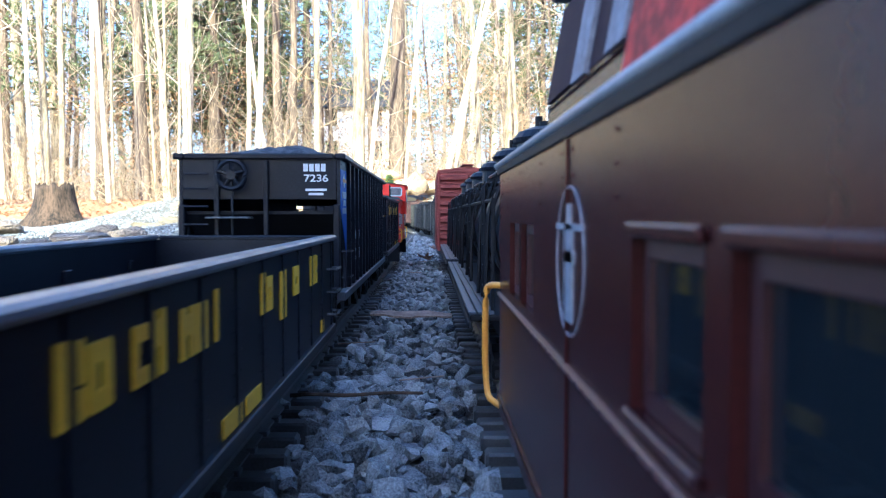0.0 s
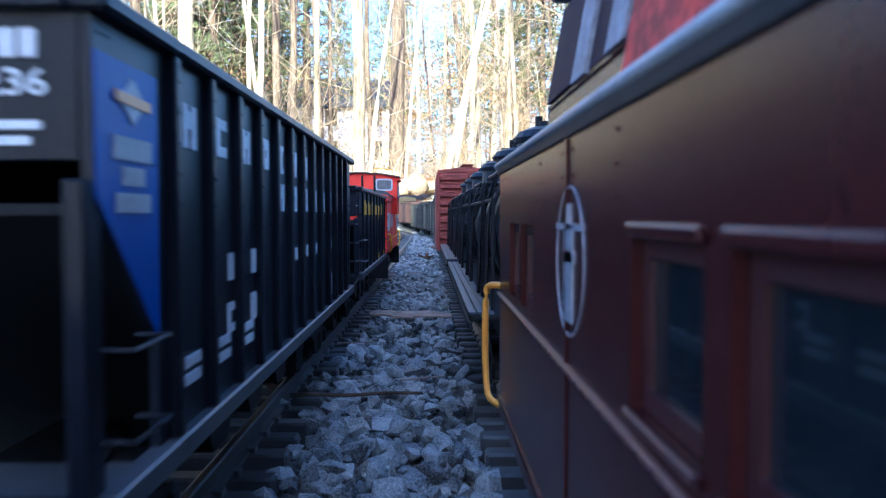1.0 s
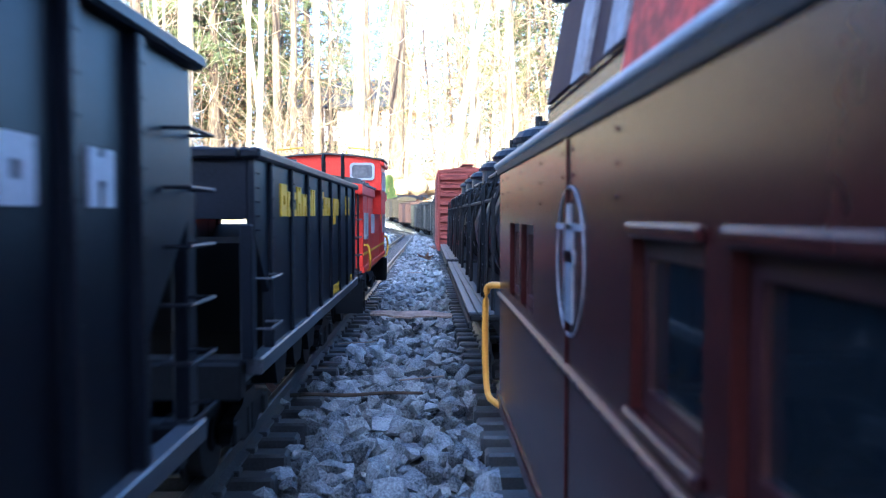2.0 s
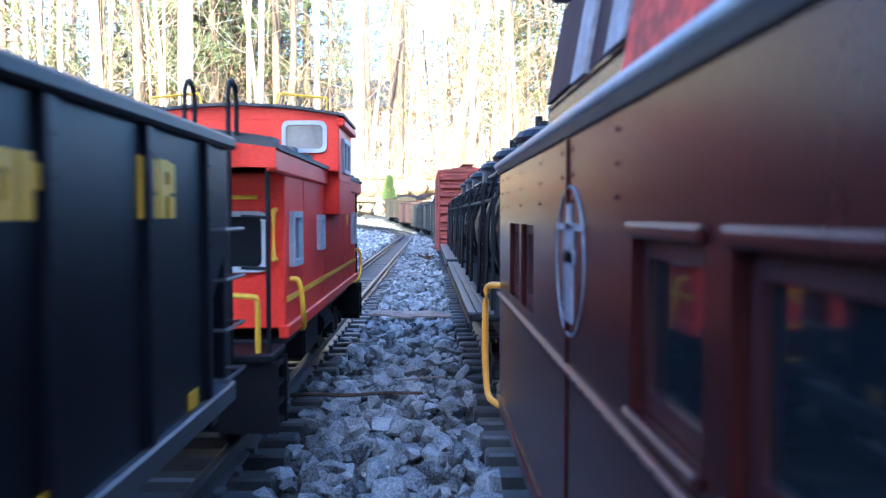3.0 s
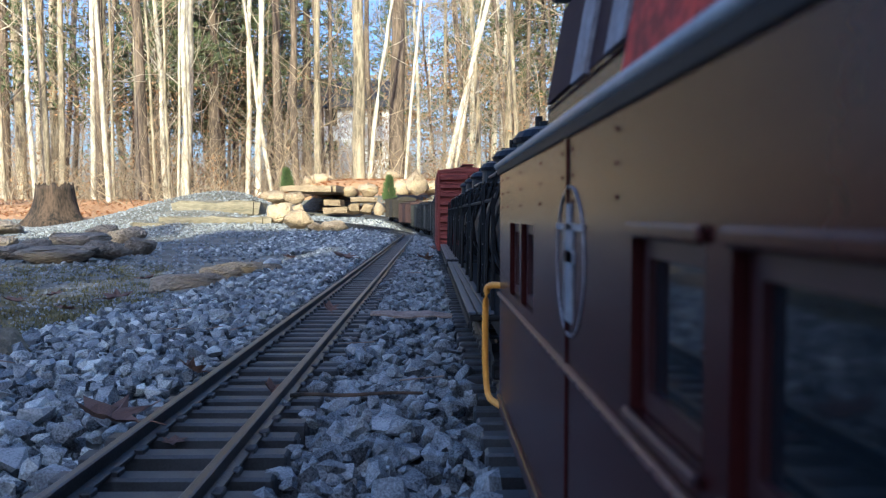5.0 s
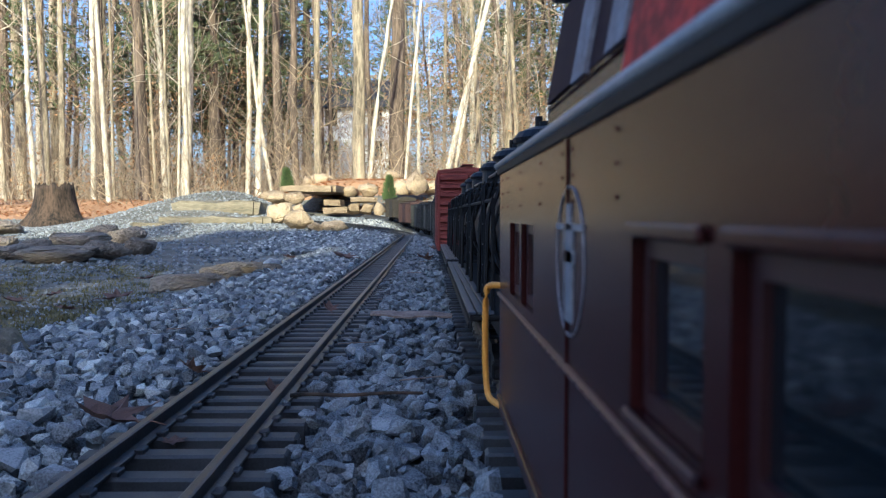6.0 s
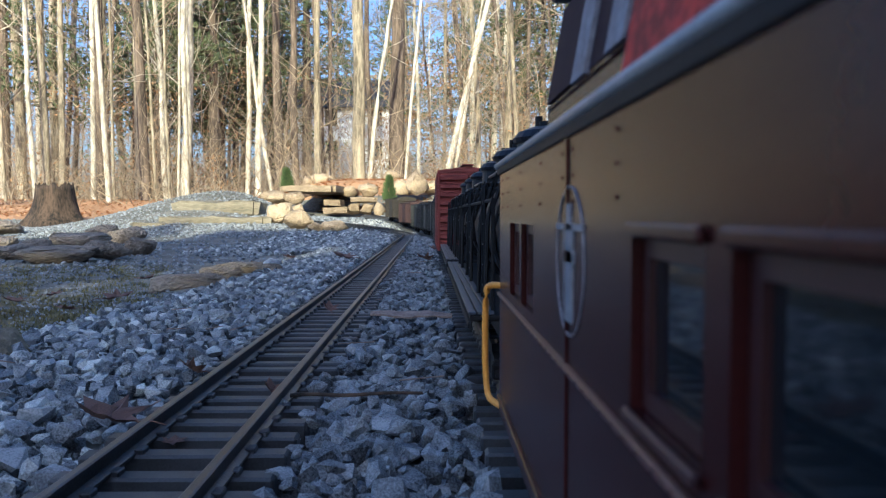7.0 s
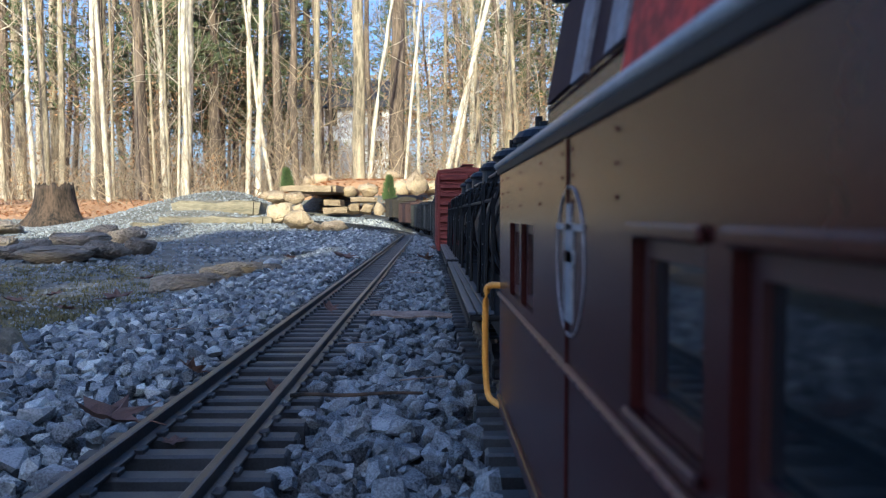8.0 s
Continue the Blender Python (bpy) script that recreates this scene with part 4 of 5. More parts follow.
def tank_car():
    car = car_root("tank_car", "black three-dome tank car with walkways and handrails", "train car")
    h = 0.195
    part("deck", box(B(), -0.049, 0.049, -h, h, 0.0435, 0.0465, 0.0006), M_DARK, car)
    for sgn in (-1, 1):
        for k in range(3):
            x = sgn * (0.0395 + k * 0.0042)
            part("deck_plank", box(B(), x - 0.0018, x + 0.0018, -h, h, 0.0466, 0.0480, 0.0003), M_RIM, car)
        part("side_sill", box(B(), min(sgn * 0.048, sgn * 0.050), max(sgn * 0.048, sgn * 0.050), -h, h, 0.040, 0.0432, 0.0004), M_DARK, car)
    bm = rod(B(), [(0, -h + 0.010, 0.083), (0, -h + 0.016, 0.083), (0, h - 0.016, 0.083), (0, h - 0.010, 0.083)], 0.035, 36)
    part("tank", bm, M_BLACK, car)
    for y in np.linspace(-h + 0.02, h - 0.02, 7):
        bm = B()
        n = 32
        pts = [(0.0362 * math.cos(k * math.tau / n), y, 0.083 + 0.0362 * math.sin(k * math.tau / n)) for k in range(n + 1)]
        rod(bm, pts, 0.0011, 5)
        part("band", bm, M_DARK, car)
    for y in (-0.135, 0.0, 0.135):
        bm = rod(B(), [(0, y, 0.108), (0, y, 0.1315)], 0.0205, 28)
        for za, zb, ra, rb in ((0.1310, 0.1335, 0.0225, 0.0232), (0.1334, 0.1372, 0.0228, 0.0200), (0.1371, 0.1394, 0.0199, 0.0140)):
            rod(bm, [(0, y, za), (0, y, zb)], ra, 24, rb)
        d = part("dome", bm, M_BLACK, car)
        part("dome_lid", rod(rod(rod(B(), [(0, y, 0.1390), (0, y, 0.1425)], 0.0095, 16), [(0, y, 0.1425), (0, y, 0.1508)], 0.0042, 10), [(-0.009, y, 0.138), (-0.009, y, 0.1455)], 0.002, 8), M_DARK, d)
        part("dome_walk", box(B(), -0.034, -0.016, y - 0.03, y + 0.03, 0.1135, 0.1150, 0.0004), M_RIM, car)
        bm = B()
        for q in (-0.028, 0.028):
            rod(bm, [(-0.0335, y + q, 0.114), (-0.0385, y + q, 0.09), (-0.0395, y + q, 0.0475)], 0.0011, 6)
            rod(bm, [(-0.030, y + q, 0.114), (-0.0365, y + q, 0.095)], 0.0011, 6)
        for z in np.arange(0.055, 0.112, 0.011):
            rod(bm, [(-0.0385, y - 0.008, z), (-0.0385, y + 0.008, z)], 0.0006, 5)
        for q in (-0.008, 0.008):
            rod(bm, [(-0.0385, y + q, 0.0475), (-0.0385, y + q, 0.108), (-0.032, y + q, 0.114)], 0.0009, 5)
        part("ladder", bm, M_DARK, car)
    rail = [(-0.038, -h + 0.006, 0.0475), (-0.038, -h + 0.006, 0.100), (-0.038, h - 0.006, 0.100), (-0.038, h - 0.006, 0.0475)]
    part("handrail", rod(B(), rail, 0.0010, 6), M_DARK, car)
    bars(car, "placard", M_YELLOW, -0.0356, [(-0.075, -0.068, 0.080, 0.090, 0)], "small yellow plate", -1)
    part("frame", box(B(), -0.03, 0.03, -h, h, 0.026, 0.043, 0.001), M_DARK, car)
    for y in (-h + 0.05, h - 0.05):
        truck(car, y)
    coupler(car, -h, -1)
    return car


def box_car(mat, label, top=0.165):
    car = car_root("box_car", label, "train car")
    h, w = 0.20, 0.051
    part("body", box(B(), -w, w, -h, h, 0.030, top, 0.0008), mat, car)
    part("roof", prism(B(), [(-w - 0.001, top + 0.0005), (-w - 0.001, top + 0.003), (0, top + 0.010), (w + 0.001, top + 0.003), (w + 0.001, top + 0.0005)], 1, -h - 0.001, h + 0.001), mat, car)
    part("roof_walk", box(B(), -0.010, 0.010, -h - 0.006, h + 0.006, top + 0.0115, top + 0.0135, 0.0004), mat, car)
    # corrugated near end, in two columns
    rib = mesh_of("end_rib", prism(B(), [(-0.0050, 0.0), (0.0050, 0.0), (0.0026, 0.0060), (-0.0026, 0.0060)], 0, -0.0225, 0.0225), mat)
    n = 9
    for k in range(n):
        for x in (-0.0245, 0.0245):
            ob = piece("end_rib", rib, car, pose(x, -h, 0.040 + k * (top - 0.05) / (n - 1), 90, 0, 0))
    for x in (-0.0495, 0.0, 0.0495):
        part("end_post", box(B(), x - 0.0015, x + 0.0015, -h - 0.004, -h, 0.030, top, 0.0004), mat, car)
    for y in np.arange(-h + 0.012, h, 0.0225):
        part("side_post", box(B(), -w - 0.0018, -w, y - 0.0016, y + 0.0016, 0.031, top - 0.001, 0.0003), mat, car)
    part("door", box(B(), -w - 0.0030, -w - 0.0019, -0.05, 0.05, 0.034, top - 0.006, 0.0004), mat, car)
    for z in np.arange(0.045, top - 0.01, 0.013):
        part("ladder_rung", rod(B(), [(-w - 0.003, -h + 0.003, z), (-w - 0.003, -h + 0.020, z)], 0.0008, 5), mat, car)
    part("frame", box(B(), -0.03, 0.03, -h, h, 0.022, 0.0295, 0.001), M_DARK, car)
    for y in (-h + 0.05, h - 0.05):
        truck(car, y)
    return car


SPEED = 0.355
GONDOLA, HOPPER, HOPPER2, RED = gondola(), hopper(True), hopper(False), red_caboose()
MOVING = ((GONDOLA, 0.192), (HOPPER, 0.6937), (HOPPER2, 1.120), (RED, 1.5285))

BROWN = brown_caboose()
BROWN.matrix_basis = car_pose(LINE_R, 0.1035)
tank = tank_car()
tank.matrix_basis = car_pose(LINE_R, 0.560)
copy_thing(tank, car_pose(LINE_R, 0.995))
b1 = box_car(M_BOX, "oxide-red boxcar with corrugated end")
b1.matrix_basis = car_pose(LINE_R, 1.56)
# The shade over the far cars is put into their darkened paint.
GREYCAR = material("shade-darkened grey-green paint", (0.012, 0.013, 0.012), (0.028, 0.03, 0.028), 0.6, 40, 0, 0.1, 700)
OCHRE = material("shade-darkened ochre paint", (0.022, 0.016, 0.009), (0.045, 0.033, 0.018), 0.6, 40, 0, 0.1, 700)
b2 = box_car(GREYCAR, "dull grey-green freight car", 0.135)
b3 = box_car(OCHRE, "dull ochre freight car", 0.135)
b2.matrix_basis, b3.matrix_basis = car_pose(LINE_R, 2.00), car_pose(LINE_R, 4.64)
for s in (2.44, 2.88, 3.32, 3.76):
    copy_thing(b2, car_pose(LINE_R, s))
DULL = material("shade-darkened brown paint", (0.035, 0.014, 0.012), (0.06, 0.025, 0.02), 0.7, 40, 0, 0.1, 700)
b4 = box_car(DULL, "dull red freight car far along the curve", 0.13)
b4.matrix_basis = car_pose(LINE_R, 4.20)


# Loose stones.
def stone_mesh(rough=0.42, n=16):
    bm = B()
    for _ in range(n):
        v = Vector([random.gauss(0, 1) for _ in range(3)]).normalized() * random.uniform(1 - rough, 1.0)
        bm.verts.new((v.x * 0.5, v.y * 0.5, v.z * 0.38))
    r = bmesh.ops.convex_hull(bm, input=bm.verts)
    bmesh.ops.delete(bm, geom=[v for v in bm.verts if not v.link_faces], context="VERTS")
    bmesh.ops.triangulate(bm, faces=bm.faces[:])
    bmesh.ops.recalc_face_normals(bm, faces=bm.faces[:])
    return bm


def joined(name, items, shapes, mat, parent=None):
    """One mesh out of many placed copies of a few shapes. Each item: shape number, matrix."""
    vs, fs, base = [], [], 0
    data = []
    for me in shapes:
        co = np.empty(len(me.vertices) * 3)
        me.vertices.foreach_get("co", co)
        data.append((co.reshape(-1, 3), [tuple(p.vertices) for p in me.polygons]))
    for k, m in items:
        co, faces = data[k]
        a = np.array(m)
        vs.append(co @ a[:3, :3].T + a[:3, 3])
        fs.extend([tuple(i + base for i in f) for f in faces])
        base += len(co)
    me = bpy.data.meshes.new(name)
    me.from_pydata(np.concatenate(vs).tolist(), [], fs)
    me.materials.append(mat)
    ob = new(name, me)
    ob.parent = parent
    return ob


STONES = [mesh_of("ballast_stone", stone_mesh(), M_STONE1) for _ in range(18)]


def stone_pose(x, y, z, size):
    s = [size * random.uniform(0.75, 1.25) for _ in range(3)]
    return Matrix.LocRotScale((x, y, z), Euler((random.uniform(-0.5, 0.5), random.uniform(-0.5, 0.5), random.uniform(0, 6.28))), s)


def build_ballast():
    near, rest, pale = [], [], []
    bed = tagged(new("ballast"), "bed of broken blue-grey granite ballast", "ballast", kind="structure")

    def strip(xa, xb, ya, yb, step, size, z, drop=0.0):
        y = ya
        while y < yb:
            x = xa(y) if callable(xa) else xa
            while x < xb:
                px, py = x + random.uniform(-0.6, 0.6) * step, y + random.uniform(-0.6, 0.6) * step
                d = size * min(math.exp(random.gauss(0, 0.34)), 1.55)
                pz = z + ground_z(px, py) + 0.010 + random.uniform(-0.004, 0.004) - drop * max(0, -px - 0.25)
                m = stone_pose(px, py, pz, d)
                # left side: quartz mixed in, also standing for the stronger light there
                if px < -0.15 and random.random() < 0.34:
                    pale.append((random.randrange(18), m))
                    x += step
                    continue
                (near if d > 0.0105 and 0.2 < py < 1.1 and -0.28 < px < 0.03 and len(near) < 300 and random.random() < 0.42 else rest).append((random.randrange(18), m))
                x += step
            y += step
    for dz in (-0.009, -0.0045, 0.0):
        strip(-0.060, 0.028, 0.14, 2.4, 0.0112, 0.0118, dz)
        strip(lambda y: -0.38 + 0.07 * sm(0.5, 1.4, y), -0.146, 0.12, 2.4, 0.0118, 0.0125, dz, 0.03)
    strip(-0.06, 0.03, 2.4, 5.2, 0.020, 0.024, -0.002)
    strip(-0.42, -0.146, 2.3, 5.0, 0.020, 0.019, -0.004)
    strip(-0.75, -0.43, 2.4, 5.0, 0.026, 0.018, -0.006)
    # in the tracks, between the sleepers
    for x0 in (LEFT_X, RIGHT_X):
        strip(x0 - 0.047, x0 + 0.047, 0.12, 3.5, 0.0125, 0.011, -0.0105)
    # outer shoulders and the bed behind the camera
    strip(0.112, 0.20, 0.1, 3.0, 0.022, 0.022, -0.004)
    # small gravel on the path and mound
    for _ in range(6500):
        y = random.uniform(1.0, 7.6)
        x = random.uniform(-3.9, -0.3) * (0.25 + 0.75 * y / 7.6)
        if x > -0.3 or y < 1.65 + 0.25 * noise.noise((x * 4, y * 3, 7)):
            continue
        rest.append((random.randrange(18), stone_pose(x, y, ground_z(x, y) + 0.001, random.uniform(0.008, 0.022))))
    for _ in range(7000):
        y = random.uniform(4.0, 7.6)
        x = random.uniform(-0.56, -0.12) * y
        rest.append((random.randrange(18), stone_pose(x, y, ground_z(x, y) + 0.002, random.uniform(0.012, 0.026))))
    for _ in range(1500):
        y = random.uniform(4.2, 6.2)
        x = random.uniform(-1.3, 0.6)
        rest.append((random.randrange(18), stone_pose(x, y, ground_z(x, y), random.uniform(0.02, 0.05))))
    for _ in range(2200):
        y = random.uniform(0.62, 2.1)
        x = -random.uniform(0.26, 0.58) * y - 0.06
        rest.append((random.randrange(18), stone_pose(x, y, ground_z(x, y) + 0.0005, random.uniform(0.003, 0.010))))
    for k, m in near:
        piece("ballast_stone", STONES[k], bed, m)
    tagged(joined("loose_gravel", rest, STONES, M_STONE, bed), kind="stuff")
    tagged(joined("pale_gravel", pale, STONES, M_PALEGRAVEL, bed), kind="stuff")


build_ballast()


def view(x, y, d):
    """The place d metres out on the line of sight that a drawing of the view would put at x, y."""
    return Vector(((x - 757) / 1400 * d, d, 0.1064 - (y - 379) / 1400 * d))


def rests(x, y):
    """Where the line of sight at x, y comes down on the ground."""
    d = 0.3
    while d < 12:
        p = view(x, y, d)
        if p.z <= ground_z(p.x, p.y):
            break
        d += 0.02
    return p


def boulder(name, label, cat, c, size, mat, seed, turn=0.0, flat=0.0):
    rnd = random.Random(seed)
    bm = B()
    for _ in range(26):
        v = Vector([rnd.gauss(0, 1) for _ in range(3)]).normalized() * rnd.uniform(0.40, 0.56)
        bm.verts.new((v.x, v.y, max(min(v.z, 0.5 - flat), -0.4)))
    bmesh.ops.convex_hull(bm, input=bm.verts)
    bmesh.ops.delete(bm, geom=[v for v in bm.verts if not v.link_faces], context="VERTS")
    bmesh.ops.bevel(bm, geom=bm.edges[:], offset=0.035, segments=2, affect="EDGES")
    bmesh.ops.triangulate(bm, faces=bm.faces[:])
    bmesh.ops.subdivide_edges(bm, edges=[e for e in bm.edges if e.calc_length() > 0.12], cuts=2)
    for v in bm.verts:
        v.co += v.co.normalized() * (0.05 * noise.noise(v.co * 6 + Vector((seed * 7.1, 0, 0))) + 0.06 * noise.noise(v.co * 2.5 + Vector((0, seed * 3.3, 0))))
    bmesh.ops.recalc_face_normals(bm, faces=bm.faces[:])
    ob = part(name, bm, mat, smooth=True)
    ob.matrix_basis = Matrix.LocRotScale(c, Euler((0, 0, turn)), size)
    return tagged(ob, label, cat)


def slab(name, label, cat, c, size, mat, seed, turn=0.0):
    bm = B()
    bmesh.ops.create_cube(bm, size=1.0)
    bmesh.ops.bevel(bm, geom=bm.edges[:], offset=0.07, segments=2, affect="EDGES")
    bmesh.ops.subdivide_edges(bm, edges=bm.edges[:], cuts=3, use_grid_fill=True)
    for v in bm.verts:
        p = v.co * Vector(size)
        k = 0.07 * min(size)
        v.co = v.co + Vector([noise.noise(p * 9 + Vector((seed * 5.0 + q * 9, q, 0))) * k * 4.5 / s for q, s in enumerate(size)])
    ob = part(name, bm, mat)
    ob.matrix_basis = Matrix.LocRotScale(c, Euler((0, 0, turn)), size)
    return tagged(ob, label, cat)


def stump():
    """A broken, flared stump with a ragged top and roots."""
    bm = B()
    rings = []
    n = 48
    hs = [0.0, 0.03, 0.07, 0.12, 0.18, 0.24, 0.29, 0.33]
    for j, z in enumerate(hs):
        r0 = 0.150 + 0.10 * math.exp(-z * 9) - 0.05 * z
        ring = []
        for k in range(n):
            a = k * math.tau / n
            fl = noise.noise((math.cos(a) * 2.2, math.sin(a) * 2.2, z * 1.5)) * 0.07 + 0.05 * noise.noise((math.cos(a) * 9, math.sin(a) * 9, z * 6))
            root = 0.06 * max(0, math.cos(a * 5 + 0.6)) * math.exp(-z * 18)
            zz = z + (0.05 * noise.noise((math.cos(a) * 3, math.sin(a) * 3, 5.0)) + 0.02 * noise.noise((math.cos(a) * 11, math.sin(a) * 11, 1)) if j == len(hs) - 1 else 0)
            ring.append(bm.verts.new(((r0 * (1 + fl) + root) * math.cos(a), (r0 * (1 + fl) + root) * math.sin(a), zz - (0.03 if j == 0 else 0))))
        rings.append(ring)
    inner = [bm.verts.new((v.co.x * 0.72, v.co.y * 0.72, 0.27 + 0.03 * noise.noise(v.co * 12))) for v in rings[-1]]
    core = bm.verts.new((0, 0, 0.25))
    for a, b in zip(rings, rings[1:] + [inner]):
        for k in range(n):
            bm.faces.new((a[k], a[(k + 1) % n], b[(k + 1) % n], b[k]))
    for k in range(n):
        bm.faces.new((inner[k], inner[(k + 1) % n], core))
    ob = part("tree_stump", bm, M_STUMP, smooth=True)
    p = rests(104, 399)
    ob.location = (p.x, p.y, p.z - 0.005)
    ob.scale = [p.y / 6.5] * 3
    return tagged(ob, "dark rotting tree stump with ragged top and flared roots", "tree stump")


stump()
# stone culvert at the bend, and the rocks around it
CUL = 6.7
for name, x, y, d, sx, sy, sz, seed in (("slab", 573, 338, CUL + 0.4, 0.46, 1.2, 0.055, 1), ("slab", 593, 359, CUL, 0.13, 0.3, 0.05, 2), ("slab", 597, 373, CUL, 0.20, 0.3, 0.05, 3),
                                        ("slab", 645, 354, CUL, 0.22, 0.3, 0.04, 4), ("slab", 628, 369, CUL - 0.05, 0.09, 0.2, 0.085, 5), ("slab", 650, 369, CUL - 0.05, 0.10, 0.2, 0.085, 6)):
    slab("culvert_stone", "sunlit tan stone block of the culvert", "stone", view(x, y, d), (sx, sy, sz), M_ROCK, seed, 0.05 * (seed - 3))
# The shade in the culvert's hollow is put in as a dark slab.
slab("culvert_shade", "dark slab standing for the shade inside the culvert", "stone", view(565, 360, CUL + 1.0), (0.6, 0.06, 0.22), M_STUMP, 9)
for x, y, d, sx, sz, seed in ((495, 350, 6.6, 0.26, 0.10, 1), (520, 352, 6.4, 0.22, 0.10, 2), (528, 370, 6.3, 0.13, 0.07, 3), (497, 378, 6.0, 0.24, 0.13, 4), (527, 392, 5.7, 0.19, 0.11, 5), (478, 348, 6.9, 0.2, 0.08, 20),
                              (560, 402, 5.4, 0.15, 0.05, 6), (590, 401, 5.3, 0.17, 0.06, 7), (620, 340, 6.9, 0.18, 0.10, 8), (650, 338, 6.9, 0.26, 0.12, 9), (672, 371, 6.5, 0.11, 0.11, 10),
                              (700, 372, 6.6, 0.24, 0.06, 11), (712, 333, 7.4, 0.20, 0.16, 12), (738, 330, 7.3, 0.28, 0.17, 13), (765, 332, 7.5, 0.2, 0.13, 14), (690, 300, 9.5, 0.28, 0.16, 15),
                              (567, 312, 10.5, 0.26, 0.16, 17), (735, 290, 11.0, 0.3, 0.16, 18), (548, 311, 10.5, 0.2, 0.15, 19)):
    c = view(x, y, d)
    if seed in (4, 5, 6, 7):
        c = rests(x, y + sz * 800 / d)
        c.z += sz * 0.45
    if seed in (15, 16, 17, 18, 19):
        c.z = ground_z(c.x, c.y) + sz * 0.25
    boulder("boulder", "rounded tan boulder in the rock edging", "boulder", c, (sx, sx * 0.8, sz * 1.25), M_ROCK, seed, seed * 1.3)
# low retaining wall and edging along the gravel mound
slab("retaining_slab", "long weathered tan stone kerb below the mound", "stone slab", view(387, 394, 5.0), (0.70, 0.16, 0.065), M_SLAB, 11, 0.03)
slab("retaining_slab", "grey stone slab set in the gravel mound", "stone slab", view(392, 368, 5.6), (0.60, 0.25, 0.085), M_SLAB, 12, -0.04)
slab("retaining_slab", "weathered stone block beside the kerb", "stone slab", view(265, 404, 4.9), (0.19, 0.2, 0.07), M_SLAB, 13, 0.4)
for x, y, d, sx, sz, seed, lab in ((145, 428, 3.9, 0.28, 0.06, 31, 0), (185, 410, 4.6, 0.15, 0.06, 32, 0), (230, 418, 4.3, 0.17, 0.07, 33, 0), (75, 436, 3.7, 0.12, 0.05, 34, 1), (115, 450, 3.4, 0.30, 0.05, 35, 0),
                                   (190, 446, 3.4, 0.16, 0.06, 36, 0), (250, 438, 3.6, 0.16, 0.06, 37, 0), (30, 445, 3.5, 0.18, 0.05, 38, 0), (10, 402, 5.5, 0.3, 0.07, 39, 0), (10, 430, 3.8, 0.2, 0.05, 40, 0)):
    c = rests(x, y + 14)
    sx, sz = 1.35 * sx * c.y / d, 1.5 * sz * c.y / d
    c.z += sz * 0.45
    boulder("edging_stone", "reddish flat edging stone" if lab else "flat grey-brown edging stone", "stone", c, (sx, sx * 0.7, sz * 1.3), M_EDGE, seed, seed * 0.2, 0.12)
for x, y, sx, sy, seed in ((340, 505, 0.17, 0.10, 41), (440, 480, 0.18, 0.10, 42), (480, 486, 0.055, 0.05, 43), (395, 490, 0.12, 0.08, 45)):
    d = 1400 * 0.118 / (y - 379)
    p = view(x, y, d)
    boulder("flat_stone", "flat stone sunk in the gravel", "stone", (p.x, p.y, ground_z(p.x, p.y) + 0.006), (sx, sy, 0.05), M_EDGE, seed, 0.1 * seed, 0.2)
p = view(10, 608, 0.64)
boulder("path_stone", "large smooth olive-grey stone beside the ballast", "stone", (p.x - 0.02, p.y, -0.022), (0.12, 0.14, 0.085), M_SLAB, 53)
for x, y, sx in ((390, 590, 0.030), (392, 545, 0.030), (265, 690, 0.024), (40, 672, 0.022), (482, 484, 0.05), (495, 775, 0.014)):
    p = rests(x, y)
    ob = part("pale_stone", stone_mesh(0.3, 20), M_PALESTONE)
    ob.matrix_basis = Matrix.LocRotScale((p.x, p.y, p.z + 0.016), Euler((0.2, 0.1, x)), (sx, sx * 0.9, sx * 0.9))
    tagged(ob, "pale angular stone lying on the ballast", "stone")


# Fallen leaves, bark strips, twigs.
def leaf(c, size, turn, tilt, label, curl=0.35, mat=None):
    bm = B()
    lobes = [(0, -0.55), (0.16, -0.25), (0.5, -0.32), (0.36, 0.0), (0.58, 0.22), (0.27, 0.26), (0.0, 0.62), (-0.27, 0.26), (-0.58, 0.22), (-0.36, 0.0), (-0.5, -0.32), (-0.16, -0.25)]
    def z(x, y):
        return curl * (x * x + 0.6 * y * y) + 0.06 * math.sin(x * 9 + y * 5)
    for dz in (0.0, 0.015):
        mid = bm.verts.new((0, 0, z(0, 0) + dz))
        inn = [bm.verts.new((x * 0.5, y * 0.5, z(x * 0.5, y * 0.5) + dz)) for x, y in lobes]
        out = [bm.verts.new((x, y, z(x, y) + dz)) for x, y in lobes]
        n = len(lobes)
        for k in range(n):
            bm.faces.new((mid, inn[k], inn[(k + 1) % n]))
            bm.faces.new((inn[k], out[k], out[(k + 1) % n], inn[(k + 1) % n]))
    ob = part("fallen_leaf", bm, mat or M_LEAF)
    ob.matrix_basis = Matrix.LocRotScale(c, Euler((radians(tilt), radians(tilt * 0.4), turn)), (size, size, size))
    tagged(ob, label, "leaf")
    part("stalk", rod(B(), [(0, -0.5, z(0, -0.5)), (0.06, -0.75, 0.12), (0.16, -0.95, 0.10)], 0.014, 5), M_LEAF, ob)
    return ob


def lies(x, y, z):
    """The place where the line of sight at x, y meets the height z."""
    d = 1400 * (0.1064 - z) / (y - 379)
    return view(x, y, d)


